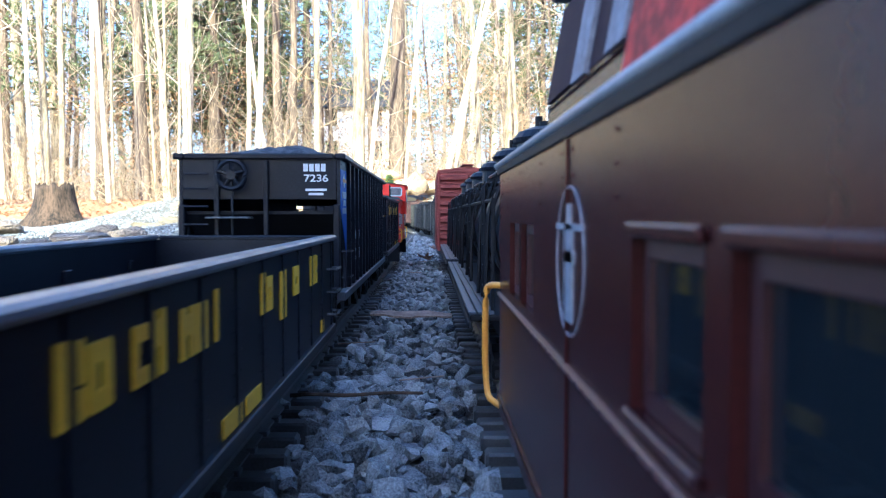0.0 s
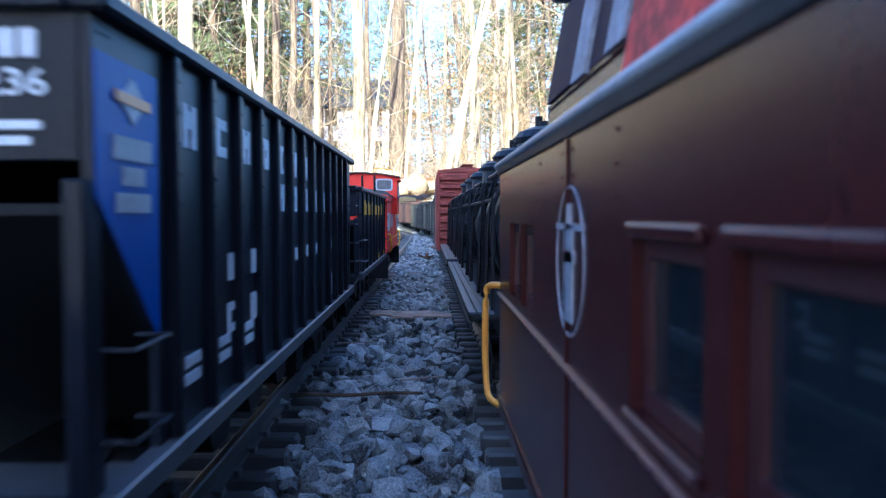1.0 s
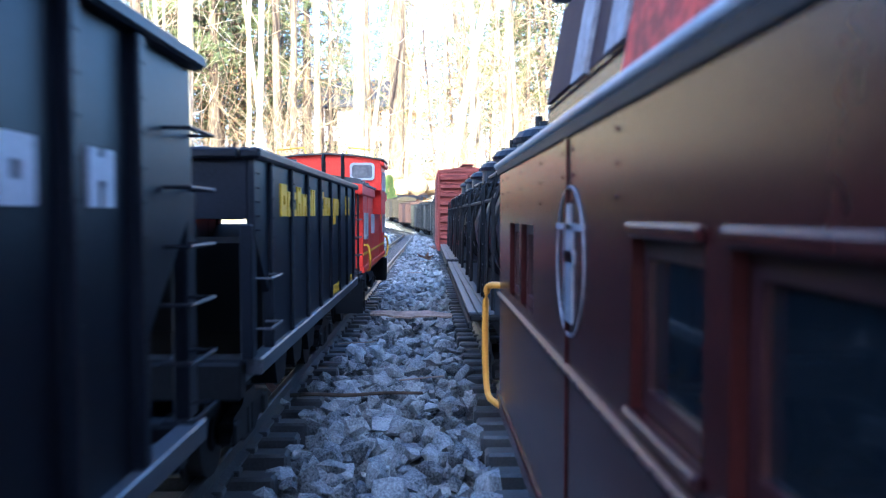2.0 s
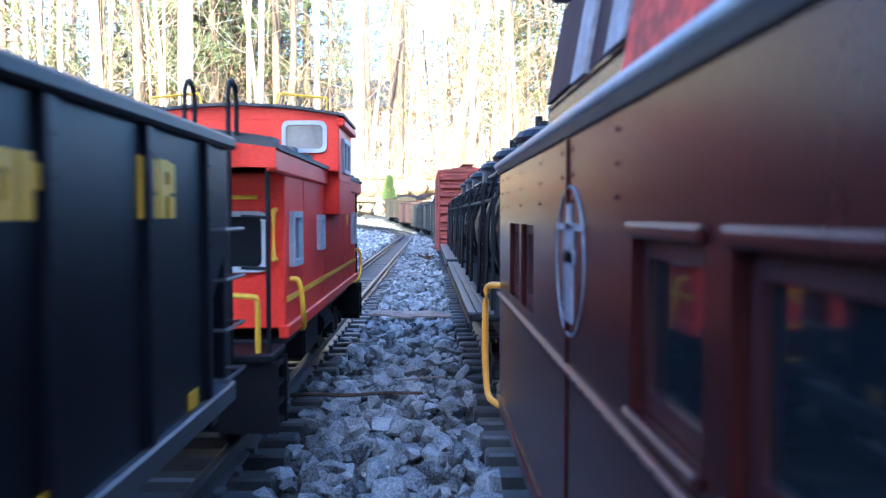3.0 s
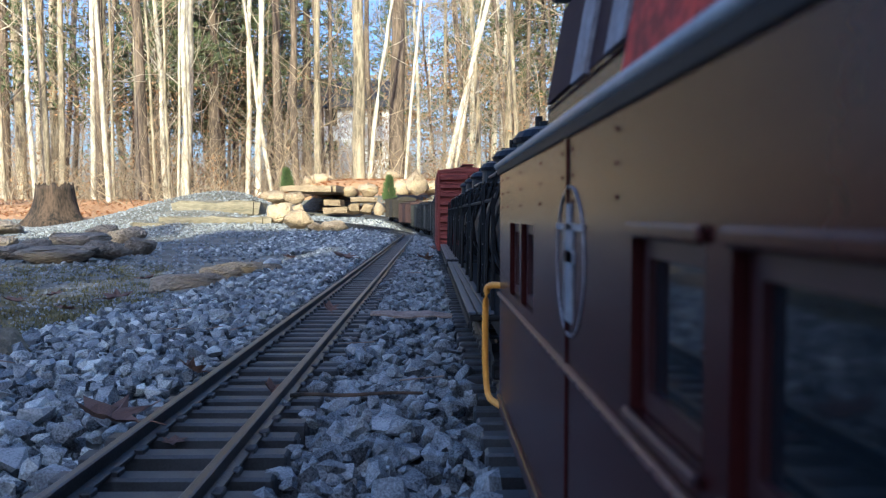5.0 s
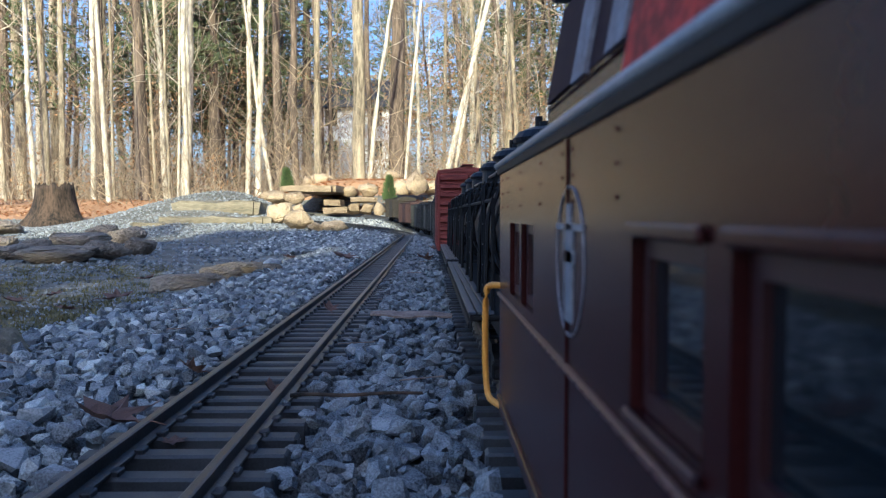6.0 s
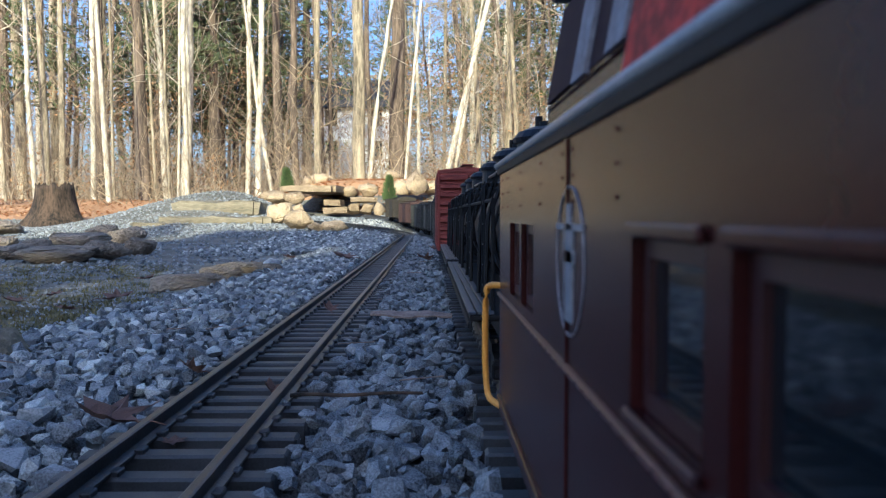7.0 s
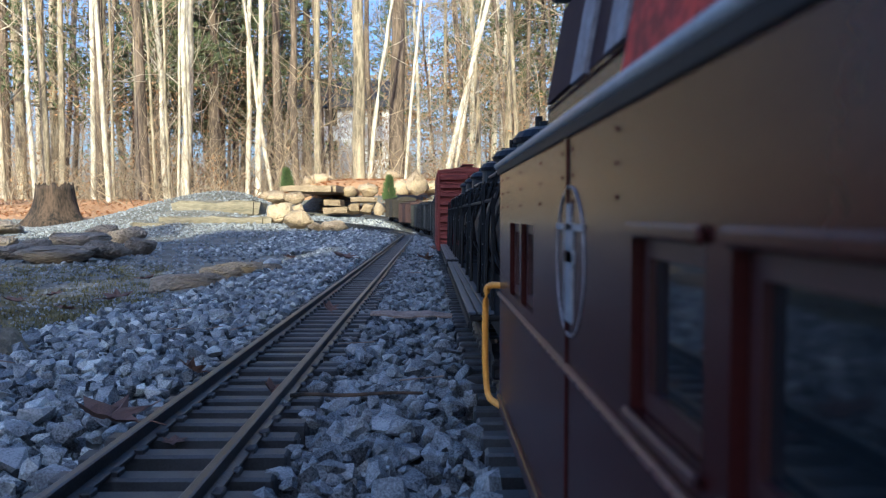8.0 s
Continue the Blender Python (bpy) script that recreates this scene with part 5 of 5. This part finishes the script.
leaf(lies(195, 735, 0.014), 0.029, 1.2, 12, "curled dry brown oak leaf on the ballast", 0.5)
leaf(lies(340, 655, 0.013), 0.017, 2.0, 25, "crumpled rust-brown leaf beside the rail", 0.9)
leaf(lies(583, 546, 0.010), 0.016, 0.4, 30, "curled orange-brown leaf between the rails", 0.8)
leaf(lies(610, 454, 0.010), 0.05, 0.9, 10, "sunlit orange-brown leaf on the gravel", 0.4)
leaf(lies(752, 458, 0.013), 0.035, 2.2, 15, "dark curled leaf on the ballast", 0.8)
leaf(lies(770, 440, 0.013), 0.035, 0.3, 12, "dry brown leaf beside the boxcar", 0.5)
leaf(lies(305, 782, 0.004), 0.010, 0.2, 5, "thin dry leaf scrap between sleepers", 0.2)
leaf(lies(480, 690, 0.010), 0.012, 0.9, 40, "dry leaf scrap leaning on the rail", 0.6)
for x, y in ((30, 530), (120, 545), (210, 525), (260, 492), (380, 565), (445, 470), (515, 455), (100, 520), (660, 520)):
    leaf(lies(x, y, -0.005), random.uniform(0.02, 0.04), random.uniform(0, 6), 8, "small dry leaf on the ground", 0.4)
a, b = lies(655, 557, 0.0175), lies(800, 560, 0.0165)
bm = B()
n = 14
prev = None
for k in range(n + 1):
    q = a.lerp(b, k / n)
    wd = 0.011 * math.sin(math.pi * min(max(k / n, 0.06), 0.94)) * (1 + 0.25 * math.sin(k * 2.1)) + 0.001
    cur = [bm.verts.new((q.x, q.y + s * wd, q.z + 0.0006 * math.sin(k * 0.8) + 0.001 * s + t)) for s, t in ((-1, 0), (1, 0), (1, 0.0015), (-1, 0.0015))]
    if prev:
        for j in range(4):
            bm.faces.new((prev[j], prev[(j + 1) % 4], cur[(j + 1) % 4], cur[j]))
    prev = cur
tagged(part("bark_strip", bm, M_WOOD), "flat pale strip of bark lying across the ballast", "bark")
a, b = lies(512, 702, 0.0155), lies(748, 698, 0.0175)
pts = [a.lerp(b, k / 10) + Vector((0, 0.0006 * math.sin(k * 1.3), 0.0004 * math.sin(k))) for k in range(11)]
tagged(part("twig", rod(B(), pts, 0.0011, 7, 0.0008), M_STUMP), "thin dark twig lying across the ballast", "twig")
for k in range(26):
    y = random.uniform(0.3, 1.8)
    x = random.uniform(-0.4, 0.02)
    a = random.uniform(0, 6.28)
    L = random.uniform(0.008, 0.03)
    q = Vector((x, y, ground_z(x, y) + 0.017))
    tagged(part("twig", rod(B(), [q, q + Vector((math.cos(a) * L, math.sin(a) * L, 0.002))], 0.0005, 5), M_WOOD), "short dry twig on the ballast", "twig")


# Woods.
def bare_tree(h, r, lean, mat, seed, low=1.2, limbs=12):
    """A tapered wavy trunk with forking limbs."""
    rnd = random.Random(seed)
    root = tagged(new("tree"), "", "tree", "bare woodland trees")
    line = []
    n = 26
    for k in range(n + 1):
        f = k / n
        line.append(Vector((lean * f * h + (0.03 + 0.7 * r) * noise.noise((seed * 1.37, f * 5, 0)) * min(f * 8, 1) + 0.012 * noise.noise((seed * 2.1, f * 17, 0)), 0.25 * noise.noise((seed, 0, f * 2)) * f, h * f - 0.15)))
    bm = B()
    rod(bm, [line[0] + Vector((0, 0, -0.1))] + line, r * 1.05, 10, r * 0.30)
    part("trunk", bm, mat, root, smooth=True)
    bm = B()
    def twig(p, d, L, rr, deep):
        pts = [p]
        for k in range(4):
            d = (d + Vector([rnd.gauss(0, 0.16) for _ in range(3)]) + Vector((0, 0, 0.08))).normalized()
            pts.append(pts[-1] + d * L / 4)
        rod(bm, pts, rr, 4 if deep else 5, rr * 0.35)
        if deep < 2:
            for k in range(4 if deep == 0 else 3):
                q = pts[rnd.randint(1, 4)]
                e = (d + Vector([rnd.gauss(0, 0.7) for _ in range(3)])).normalized()
                twig(q, e, L * rnd.uniform(0.4, 0.65), rr * 0.5, deep + 1)
    for k in range(limbs):
        f = rnd.uniform(low / h, 0.95)
        i = int(f * n)
        p = line[i].lerp(line[min(i + 1, n)], f * n - i)
        a = rnd.uniform(0, 6.28)
        twig(p, Vector((math.cos(a), math.sin(a), rnd.uniform(0.3, 1.1))).normalized(), rnd.uniform(0.7, 2.2), r * rnd.uniform(0.08, 0.18), 0)
    tagged(part("branchwork", bm, M_TWIG if mat is not M_BARKPALE else mat, root), kind="stuff")
    return root


def conifer(h, seed):
    rnd = random.Random(seed)
    root = tagged(new("tree"), "tall dark green pine with drooping sprays", "tree", "woodland pines")
    part("trunk", rod(B(), [(0, 0, -0.3), (0.03, 0, h * 0.5), (0, 0, h)], 0.13, 9, 0.02), M_BARKDARK, root)
    bm = B()
    verts, faces = [], []
    z = 2.3
    while z < h:
        L0 = 2.3 * (1 - z / h) ** 0.7 + 0.25
        for k in range(6):
            a = rnd.uniform(0, 6.28)
            L = L0 * rnd.uniform(0.6, 1.15)
            if rnd.random() < 0.15 + 0.25 * (z < 2.5):
                continue
            d = Vector((math.cos(a), math.sin(a), rnd.uniform(-0.15, 0.2)))
            rod(bm, [(0, 0, z), tuple(d * L * 0.5 + Vector((0, 0, z))), tuple(d * L + Vector((0, 0, z - 0.1 * L)))], 0.018, 4, 0.006)
            for j in range(int(13 * L) + 4):
                f = rnd.uniform(0.25, 1.05)
                p = d * L * f + Vector((0, 0, z - 0.1 * L * f * f)) + Vector([rnd.gauss(0, 0.10) for _ in range(3)])
                for _ in range(4):
                    e = Vector([rnd.gauss(0, 1) for _ in range(3)]).normalized() * rnd.uniform(0.07, 0.15)
                    s = e.orthogonal().normalized() * 0.022
                    b = len(verts)
                    verts += [p - s, p + s, p + e]
                    faces.append((b, b + 1, b + 2))
        z += rnd.uniform(0.2, 0.34)
    tagged(part("branchwork", bm, M_BARKDARK, root), kind="stuff")
    me = bpy.data.meshes.new("crown")
    me.from_pydata([tuple(v) for v in verts], [], faces)
    me.materials.append(M_NEEDLE)
    c = new("crown", me)
    c.parent = root
    return root


def stand(ob, x, d, sink=0.0, turn=0.0, scale=1.0):
    X = (x - 757) / 1400 * d
    ob.matrix_basis = pose(X, d, ground_z(X, d) - sink, 0, 0, turn) @ Matrix.Scale(scale, 4)


# The trunks that stand out: place across the view, its lean, its thickness, how far, bark.
PALE, MID, DARK = M_BARKPALE, M_BARK, M_BARKDARK
for k, (x, top, wide, d, bark) in enumerate(((72, 58, 11, 11, PALE), (92, 82, 15, 12, MID), (118, 120, 13, 15, MID), (172, 176, 12, 14, PALE), (198, 188, 12, 11, PALE), (208, 204, 6, 12, MID),
                                             (264, 250, 20, 12, DARK), (336, 335, 12, 12, PALE), (282, 266, 6, 12, MID), (306, 298, 6, 11, MID), (318, 324, 6, 12, PALE), (440, 448, 11, 13, PALE),
                                             (459, 470, 14, 12, PALE), (485, 440, 9, 12, PALE), (500, 490, 18, 14, DARK), (526, 520, 14, 13, DARK), (590, 585, 9, 14, DARK), (636, 634, 25, 12, MID),
                                             (656, 653, 11, 15, DARK), (652, 692, 10, 12, PALE), (702, 700, 30, 13, DARK), (716, 746, 7, 12, PALE), (742, 735, 8, 14, PALE), (783, 862, 13, 13, PALE),
                                             (802, 850, 9, 14, PALE), (848, 836, 11, 15, MID), (912, 905, 9, 15, MID), (575, 560, 8, 15, DARK), (50, 45, 22, 17, MID), (20, 8, 6, 11, MID))):
    X = (x - 757) / 1400 * d
    zb = ground_z(X, d)
    rise = 379 / 1400 * d + 0.1064 - zb
    t = bare_tree(11.0, wide * (0.82 if bark is PALE else 0.92) * d / 2800, (top - x) / 1400 * d / rise, bark, 100 + k, 1.0 if wide < 15 else 2.2, 9 if wide > 10 else 5)
    t["label"] = {PALE: "pale sunlit bare tree trunk in the woods", MID: "grey-brown bare tree in the woods", DARK: "dark-barked bare tree in the woods"}[bark]
    t.matrix_basis = pose(X, d, zb, 0, 0, 0)
thin = [bare_tree(9.0, r, ln, bk, 300 + k, 0.8, 12) for k, (r, ln, bk) in enumerate(((0.05, 0.03, MID), (0.07, -0.04, PALE), (0.045, 0.08, DARK), (0.09, 0.01, MID), (0.06, -0.08, DARK)))]
for k, t in enumerate(thin):
    t["label"] = "slender bare tree deep in the woods"
    stand(t, 100 + 200 * k, 18, 0.1)
rnd = random.Random(5)
for k in range(84):
    t = thin[k % 5]
    d = rnd.uniform(13, 34) if k < 46 else rnd.uniform(20, 44)
    x = rnd.uniform(-60, 1080)
    if 490 < x < 700 and d > 17:
        x += 260 if x > 600 else -300
    stand(copy_thing(t, Matrix()), x, d, 0.1, rnd.uniform(0, 360), rnd.uniform(0.8, 1.4))
pines = [conifer(9.0, 1), conifer(11.0, 2), conifer(8.0, 3)]
spots = [(20, 17), (250, 22), (385, 20), (440, 33), (420, 26), (300, 27), (720, 44), (820, 40), (960, 22), (870, 32), (480, 30), (290, 20), (340, 24), (395, 23), (930, 28), (545, 25), (600, 44), (520, 38), (690, 46)]
for k, (x, d) in enumerate(spots):
    t = pines[k] if k < 3 else copy_thing(pines[k % 3], Matrix())
    stand(t, x, d, 0.2, 77 * k, 1.0 + 0.12 * (k % 4))
# pines out of view that dapple the sunlight on the bank
for x, y in ((-7.1, -1.6), (-8.8, 0.6)):
    copy_thing(pines[1], pose(x, y, ground_z(x, y), 0, 0, x * 50) @ Matrix.Scale(0.5, 4))
# more unseen pines, added as a screen that filters the sun
SHADE_EDGE = Vector((-0.42, 1.0, 0))
for along, aside, k in ((6.0, 0.30, 0.46), (7.2, 0.9, 0.50), (5.4, 1.5, 0.46), (8.2, 1.8, 0.56), (6.6, 2.6, 0.5), (8.8, 0.5, 0.58), (7.6, 3.6, 0.52)):
    q = SHADE_EDGE + SUN_FROM * along + Vector((SUN_FROM.y, -SUN_FROM.x, 0)) * aside
    copy_thing(pines[0], pose(q.x, q.y, ground_z(q.x, q.y), 0, 0, along * 70) @ Matrix.Scale(k, 4))
# unseen pines added beside the standing train to cut the sky light
for k, (x, y) in enumerate(((4.5, 1.0), (5.5, 4.0), (4.0, -2.5), (7.5, 6.5), (6.5, -0.5), (8.5, 2.5), (6.0, 9.5), (3.6, 2.6))):
    copy_thing(pines[k % 3], pose(x, y, ground_z(x, y), 0, 0, k * 70))


def brush():
    """Twigs and saplings that fill the woods, too many to count."""
    bm_v, bm_f = [], []
    r = random.Random(9)
    for _ in range(7000):
        d = r.uniform(10, 40)
        X = (r.uniform(-80, 1090) - 757) / 1400 * d
        low = r.random() < 0.5
        p = Vector((X, d, ground_z(X, d) + (0 if low else r.uniform(0, 7))))
        e = Vector((r.gauss(0, 0.4), r.gauss(0, 0.4), r.uniform(0.2, 1.0))).normalized()
        L, w = r.uniform(0.5, 1.8), r.uniform(0.003, 0.007)
        for _ in range(3):
            s = Vector((e.z, 0.3, -e.x)).normalized() * w
            t = s.cross(e).normalized() * w
            q = p + e * L / 2
            b = len(bm_v)
            bm_v += [p - s, p + s, p + t * 1.5, q - s * 0.6, q + s * 0.6, q + t]
            bm_f += [(b, b + 1, b + 4, b + 3), (b + 1, b + 2, b + 5, b + 4), (b + 2, b, b + 3, b + 5)]
            p, w = q, w * 0.6
            e = (e + Vector((r.gauss(0, 0.35), r.gauss(0, 0.35), r.gauss(0, 0.3)))).normalized()
    me = bpy.data.meshes.new("brush")
    me.from_pydata([tuple(v) for v in bm_v], [], bm_f)
    me.materials.append(M_TWIG)
    tagged(new("brush", me), "tangle of bare twigs and saplings between the trees", "brush", kind="stuff")


brush()


def understory():
    """Withered leaves and evergreen sprays that hang between the trunks and close the woods behind."""
    r = random.Random(21)
    for name, label, mat, clumps, top, leaf_size in (("withered_leaves", "withered brown leaves on low branches in the woods", M_BEECH, 520, 4.2, 0.05), ("evergreen_sprays", "dull green evergreen sprays between the trunks", M_NEEDLE, 270, 7.5, 0.07)):
        v, f = [], []
        for _ in range(clumps):
            d = r.uniform(15, 44)
            px = r.uniform(-90, 1100)
            if 480 < px < 690 and d < 37 and r.random() < 0.75:
                continue
            X = (px - 757) / 1400 * d
            c = Vector((X, d, ground_z(X, d) + top * r.random() ** 1.5 * d / 28 + 0.2))
            wide, flat = r.uniform(0.35, 1.0) * d / 26, r.uniform(0.25, 0.6)
            for _ in range(46):
                p = c + Vector((r.gauss(0, wide), r.gauss(0, wide), r.gauss(0, wide * flat)))
                e = Vector((r.gauss(0, 1), r.gauss(0, 1), r.gauss(0, 0.6))).normalized() * leaf_size * r.uniform(0.6, 1.4) * d / 26
                s = e.orthogonal().normalized() * e.length * (0.55 if mat is M_BEECH else 0.35)
                b = len(v)
                v += [tuple(p - e), tuple(p + s), tuple(p + e), tuple(p - s)]
                f.append((b, b + 1, b + 2, b + 3))
        me = bpy.data.meshes.new(name)
        me.from_pydata(v, [], f)
        me.materials.append(mat)
        tagged(new(name, me), label, "foliage", kind="stuff")


understory()


def litter():
    r = random.Random(4)
    v, f = [], []
    for _ in range(16000):
        y = 7.0 + 9 * r.random() ** 1.6
        x = r.uniform(-0.6, 0.25) * y
        if y < 7.7 and x < -1.0:
            continue
        c = Vector((x, y, ground_z(x, y) + 0.012))
        a = r.uniform(0, 6.28)
        s = r.uniform(0.010, 0.030)
        e, g = Vector((math.cos(a), math.sin(a), r.uniform(-0.4, 0.4))) * s, Vector((-math.sin(a), math.cos(a), r.uniform(-0.4, 0.4))) * s * 0.6
        b = len(v)
        v += [c - e, c + g, c + e, c - g]
        f += [(b, b + 1, b + 2), (b, b + 2, b + 3)]
    me = bpy.data.meshes.new("leaf_litter")
    me.from_pydata([tuple(q) for q in v], [], f)
    me.materials.append(M_LITTER)
    tagged(new("leaf_litter", me), "orange-brown fallen leaves on the woodland floor", "leaf litter", kind="stuff")


litter()


def dwarf_conifer(p, h, w):
    r = random.Random(int(h * 1000))
    v, f = [], []
    for _ in range(900):
        z = r.random() ** 1.3
        rad = w * (1 - z) ** 0.4 * r.uniform(0.3, 1.0)
        a = r.uniform(0, 6.28)
        c = Vector((rad * math.cos(a), rad * math.sin(a), z * h))
        e = Vector((math.cos(a) * 0.5, math.sin(a) * 0.5, 1)).normalized() * r.uniform(0.02, 0.05)
        s = e.orthogonal().normalized() * 0.004
        b = len(v)
        v += [c - s, c + s, c + e]
        f.append((b, b + 1, b + 2))
    root = tagged(new("dwarf_conifer"), "small green dwarf conifer among the rocks", "shrub")
    me = bpy.data.meshes.new("foliage")
    me.from_pydata([tuple(q) for q in v], [], f)
    me.materials.append(M_CONIFER)
    o = new("foliage", me)
    o.parent = root
    part("trunk", rod(B(), [(0, 0, -0.03), (0, 0, h * 0.6)], 0.008, 6, 0.003), M_BARKDARK, root)
    root.location = p


def moss_tufts():
    """Low moss and dead grass on the soil beside the ballast."""
    r = random.Random(31)
    v, f = [], []
    for _ in range(420):
        y = r.uniform(0.66, 1.95)
        x = -r.uniform(0.30, 0.60) * y - 0.05
        c = Vector((x, y, ground_z(x, y)))
        for _ in range(22):
            p = c + Vector((r.gauss(0, 0.012), r.gauss(0, 0.012), 0))
            e = Vector((r.gauss(0, 0.7), r.gauss(0, 0.7), r.uniform(0.4, 1))).normalized() * r.uniform(0.004, 0.011)
            w = Vector((e.y, -e.x, 0)).normalized() * 0.0011
            b = len(v)
            v += [tuple(p - w), tuple(p + w), tuple(p + e)]
            f.append((b, b + 1, b + 2))
    me = bpy.data.meshes.new("moss_tufts")
    me.from_pydata(v, [], f)
    me.materials.append(M_TUFT)
    tagged(new("moss_tufts", me), "olive moss and dead grass on bare soil", "moss", kind="stuff")


moss_tufts()
dwarf_conifer(view(689, 355, 6.9), 0.20, 0.06)
dwarf_conifer(view(509, 333, 7.6), 0.17, 0.065)


def house():
    """The white neighbouring house far behind the trees."""
    root = tagged(new("house"), "white clapboard house far behind the trees", "house")
    p = view(600, 314, 36)
    root.location = (p.x, p.y, p.z)
    W, H, D = 2.9, 3.1, 3.0
    bm = box(B(), -W, W, 0, D, -0.3, H)
    part("wall", bm, M_HOUSE, root)
    for k in range(15):
        part("clapboard", box(B(), -W, W, -0.03, 0.0, 0.0 + k * 0.2, 0.18 + k * 0.2), M_HOUSE, root)
    part("roof", prism(B(), [(-0.4, H), (D + 0.4, H), (D / 2, H + 1.5)], 0, -W - 0.3, W + 0.3), M_ROOF, root)
    for x in (-2.2, -0.3, 1.7):
        for z in (0.7, 2.2):
            f = part("window", ring_frame(B(), x - 0.35, x + 0.35, z, z + 1.0, 0.07, 1, -0.08, -0.03), M_HOUSE, root)
            part("pane", box(B(), x - 0.29, x + 0.29, -0.05, -0.035, z + 0.06, z + 0.94), M_GLASS, f)


house()

# An unseen house added behind the camera to cast shadow over the near tracks.
def unseen_shade_house():
    c = SHADE_EDGE + SUN_FROM * 9.0
    bm = box(B(), c.x, c.x + 16, c.y - 6, c.y, -0.2, 4.9)
    ob = part("unseen_wall", bm, M_BARKDARK)
    tagged(ob, "unseen dark wall added behind the camera for shade", "wall", kind="structure")
    prism(bm := B(), [(c.y + 0.5, 4.95), (c.y - 3, 7.0), (c.y - 6.5, 4.95)], 0, c.x - 0.1, c.x + 17)
    # block added beside the roof to push the shadow further left
    tagged(part("unseen_shade_block", box(B(), c.x - 1.1, c.x - 0.11, c.y - 0.6, c.y + 0.4, 4.7, 5.4), M_ROOF), "unseen dark block added to widen the shade", "eave", kind="structure")
    tagged(part("unseen_roof", bm, M_ROOF), "unseen dark roof added for shade", "roof", kind="structure")


unseen_shade_house()


def motions():
    times = [0.0, 1 / 30, 2 / 30] + [0.5 * k for k in range(1, 16)] + [8 - 2 / 30, 8 - 1 / 30, 8.0]
    for car, s in MOVING:
        walk(car, [(t, car_pose(LINE_L, s - SPEED * t)) for t in times])
    for wheel, y in WHEELS:
        rows = [(k / 15, pose(0, y, 0.0152, math.degrees(SPEED * k / 15 / 0.0172))) for k in range(121)]
        walk(wheel, rows)


motions()
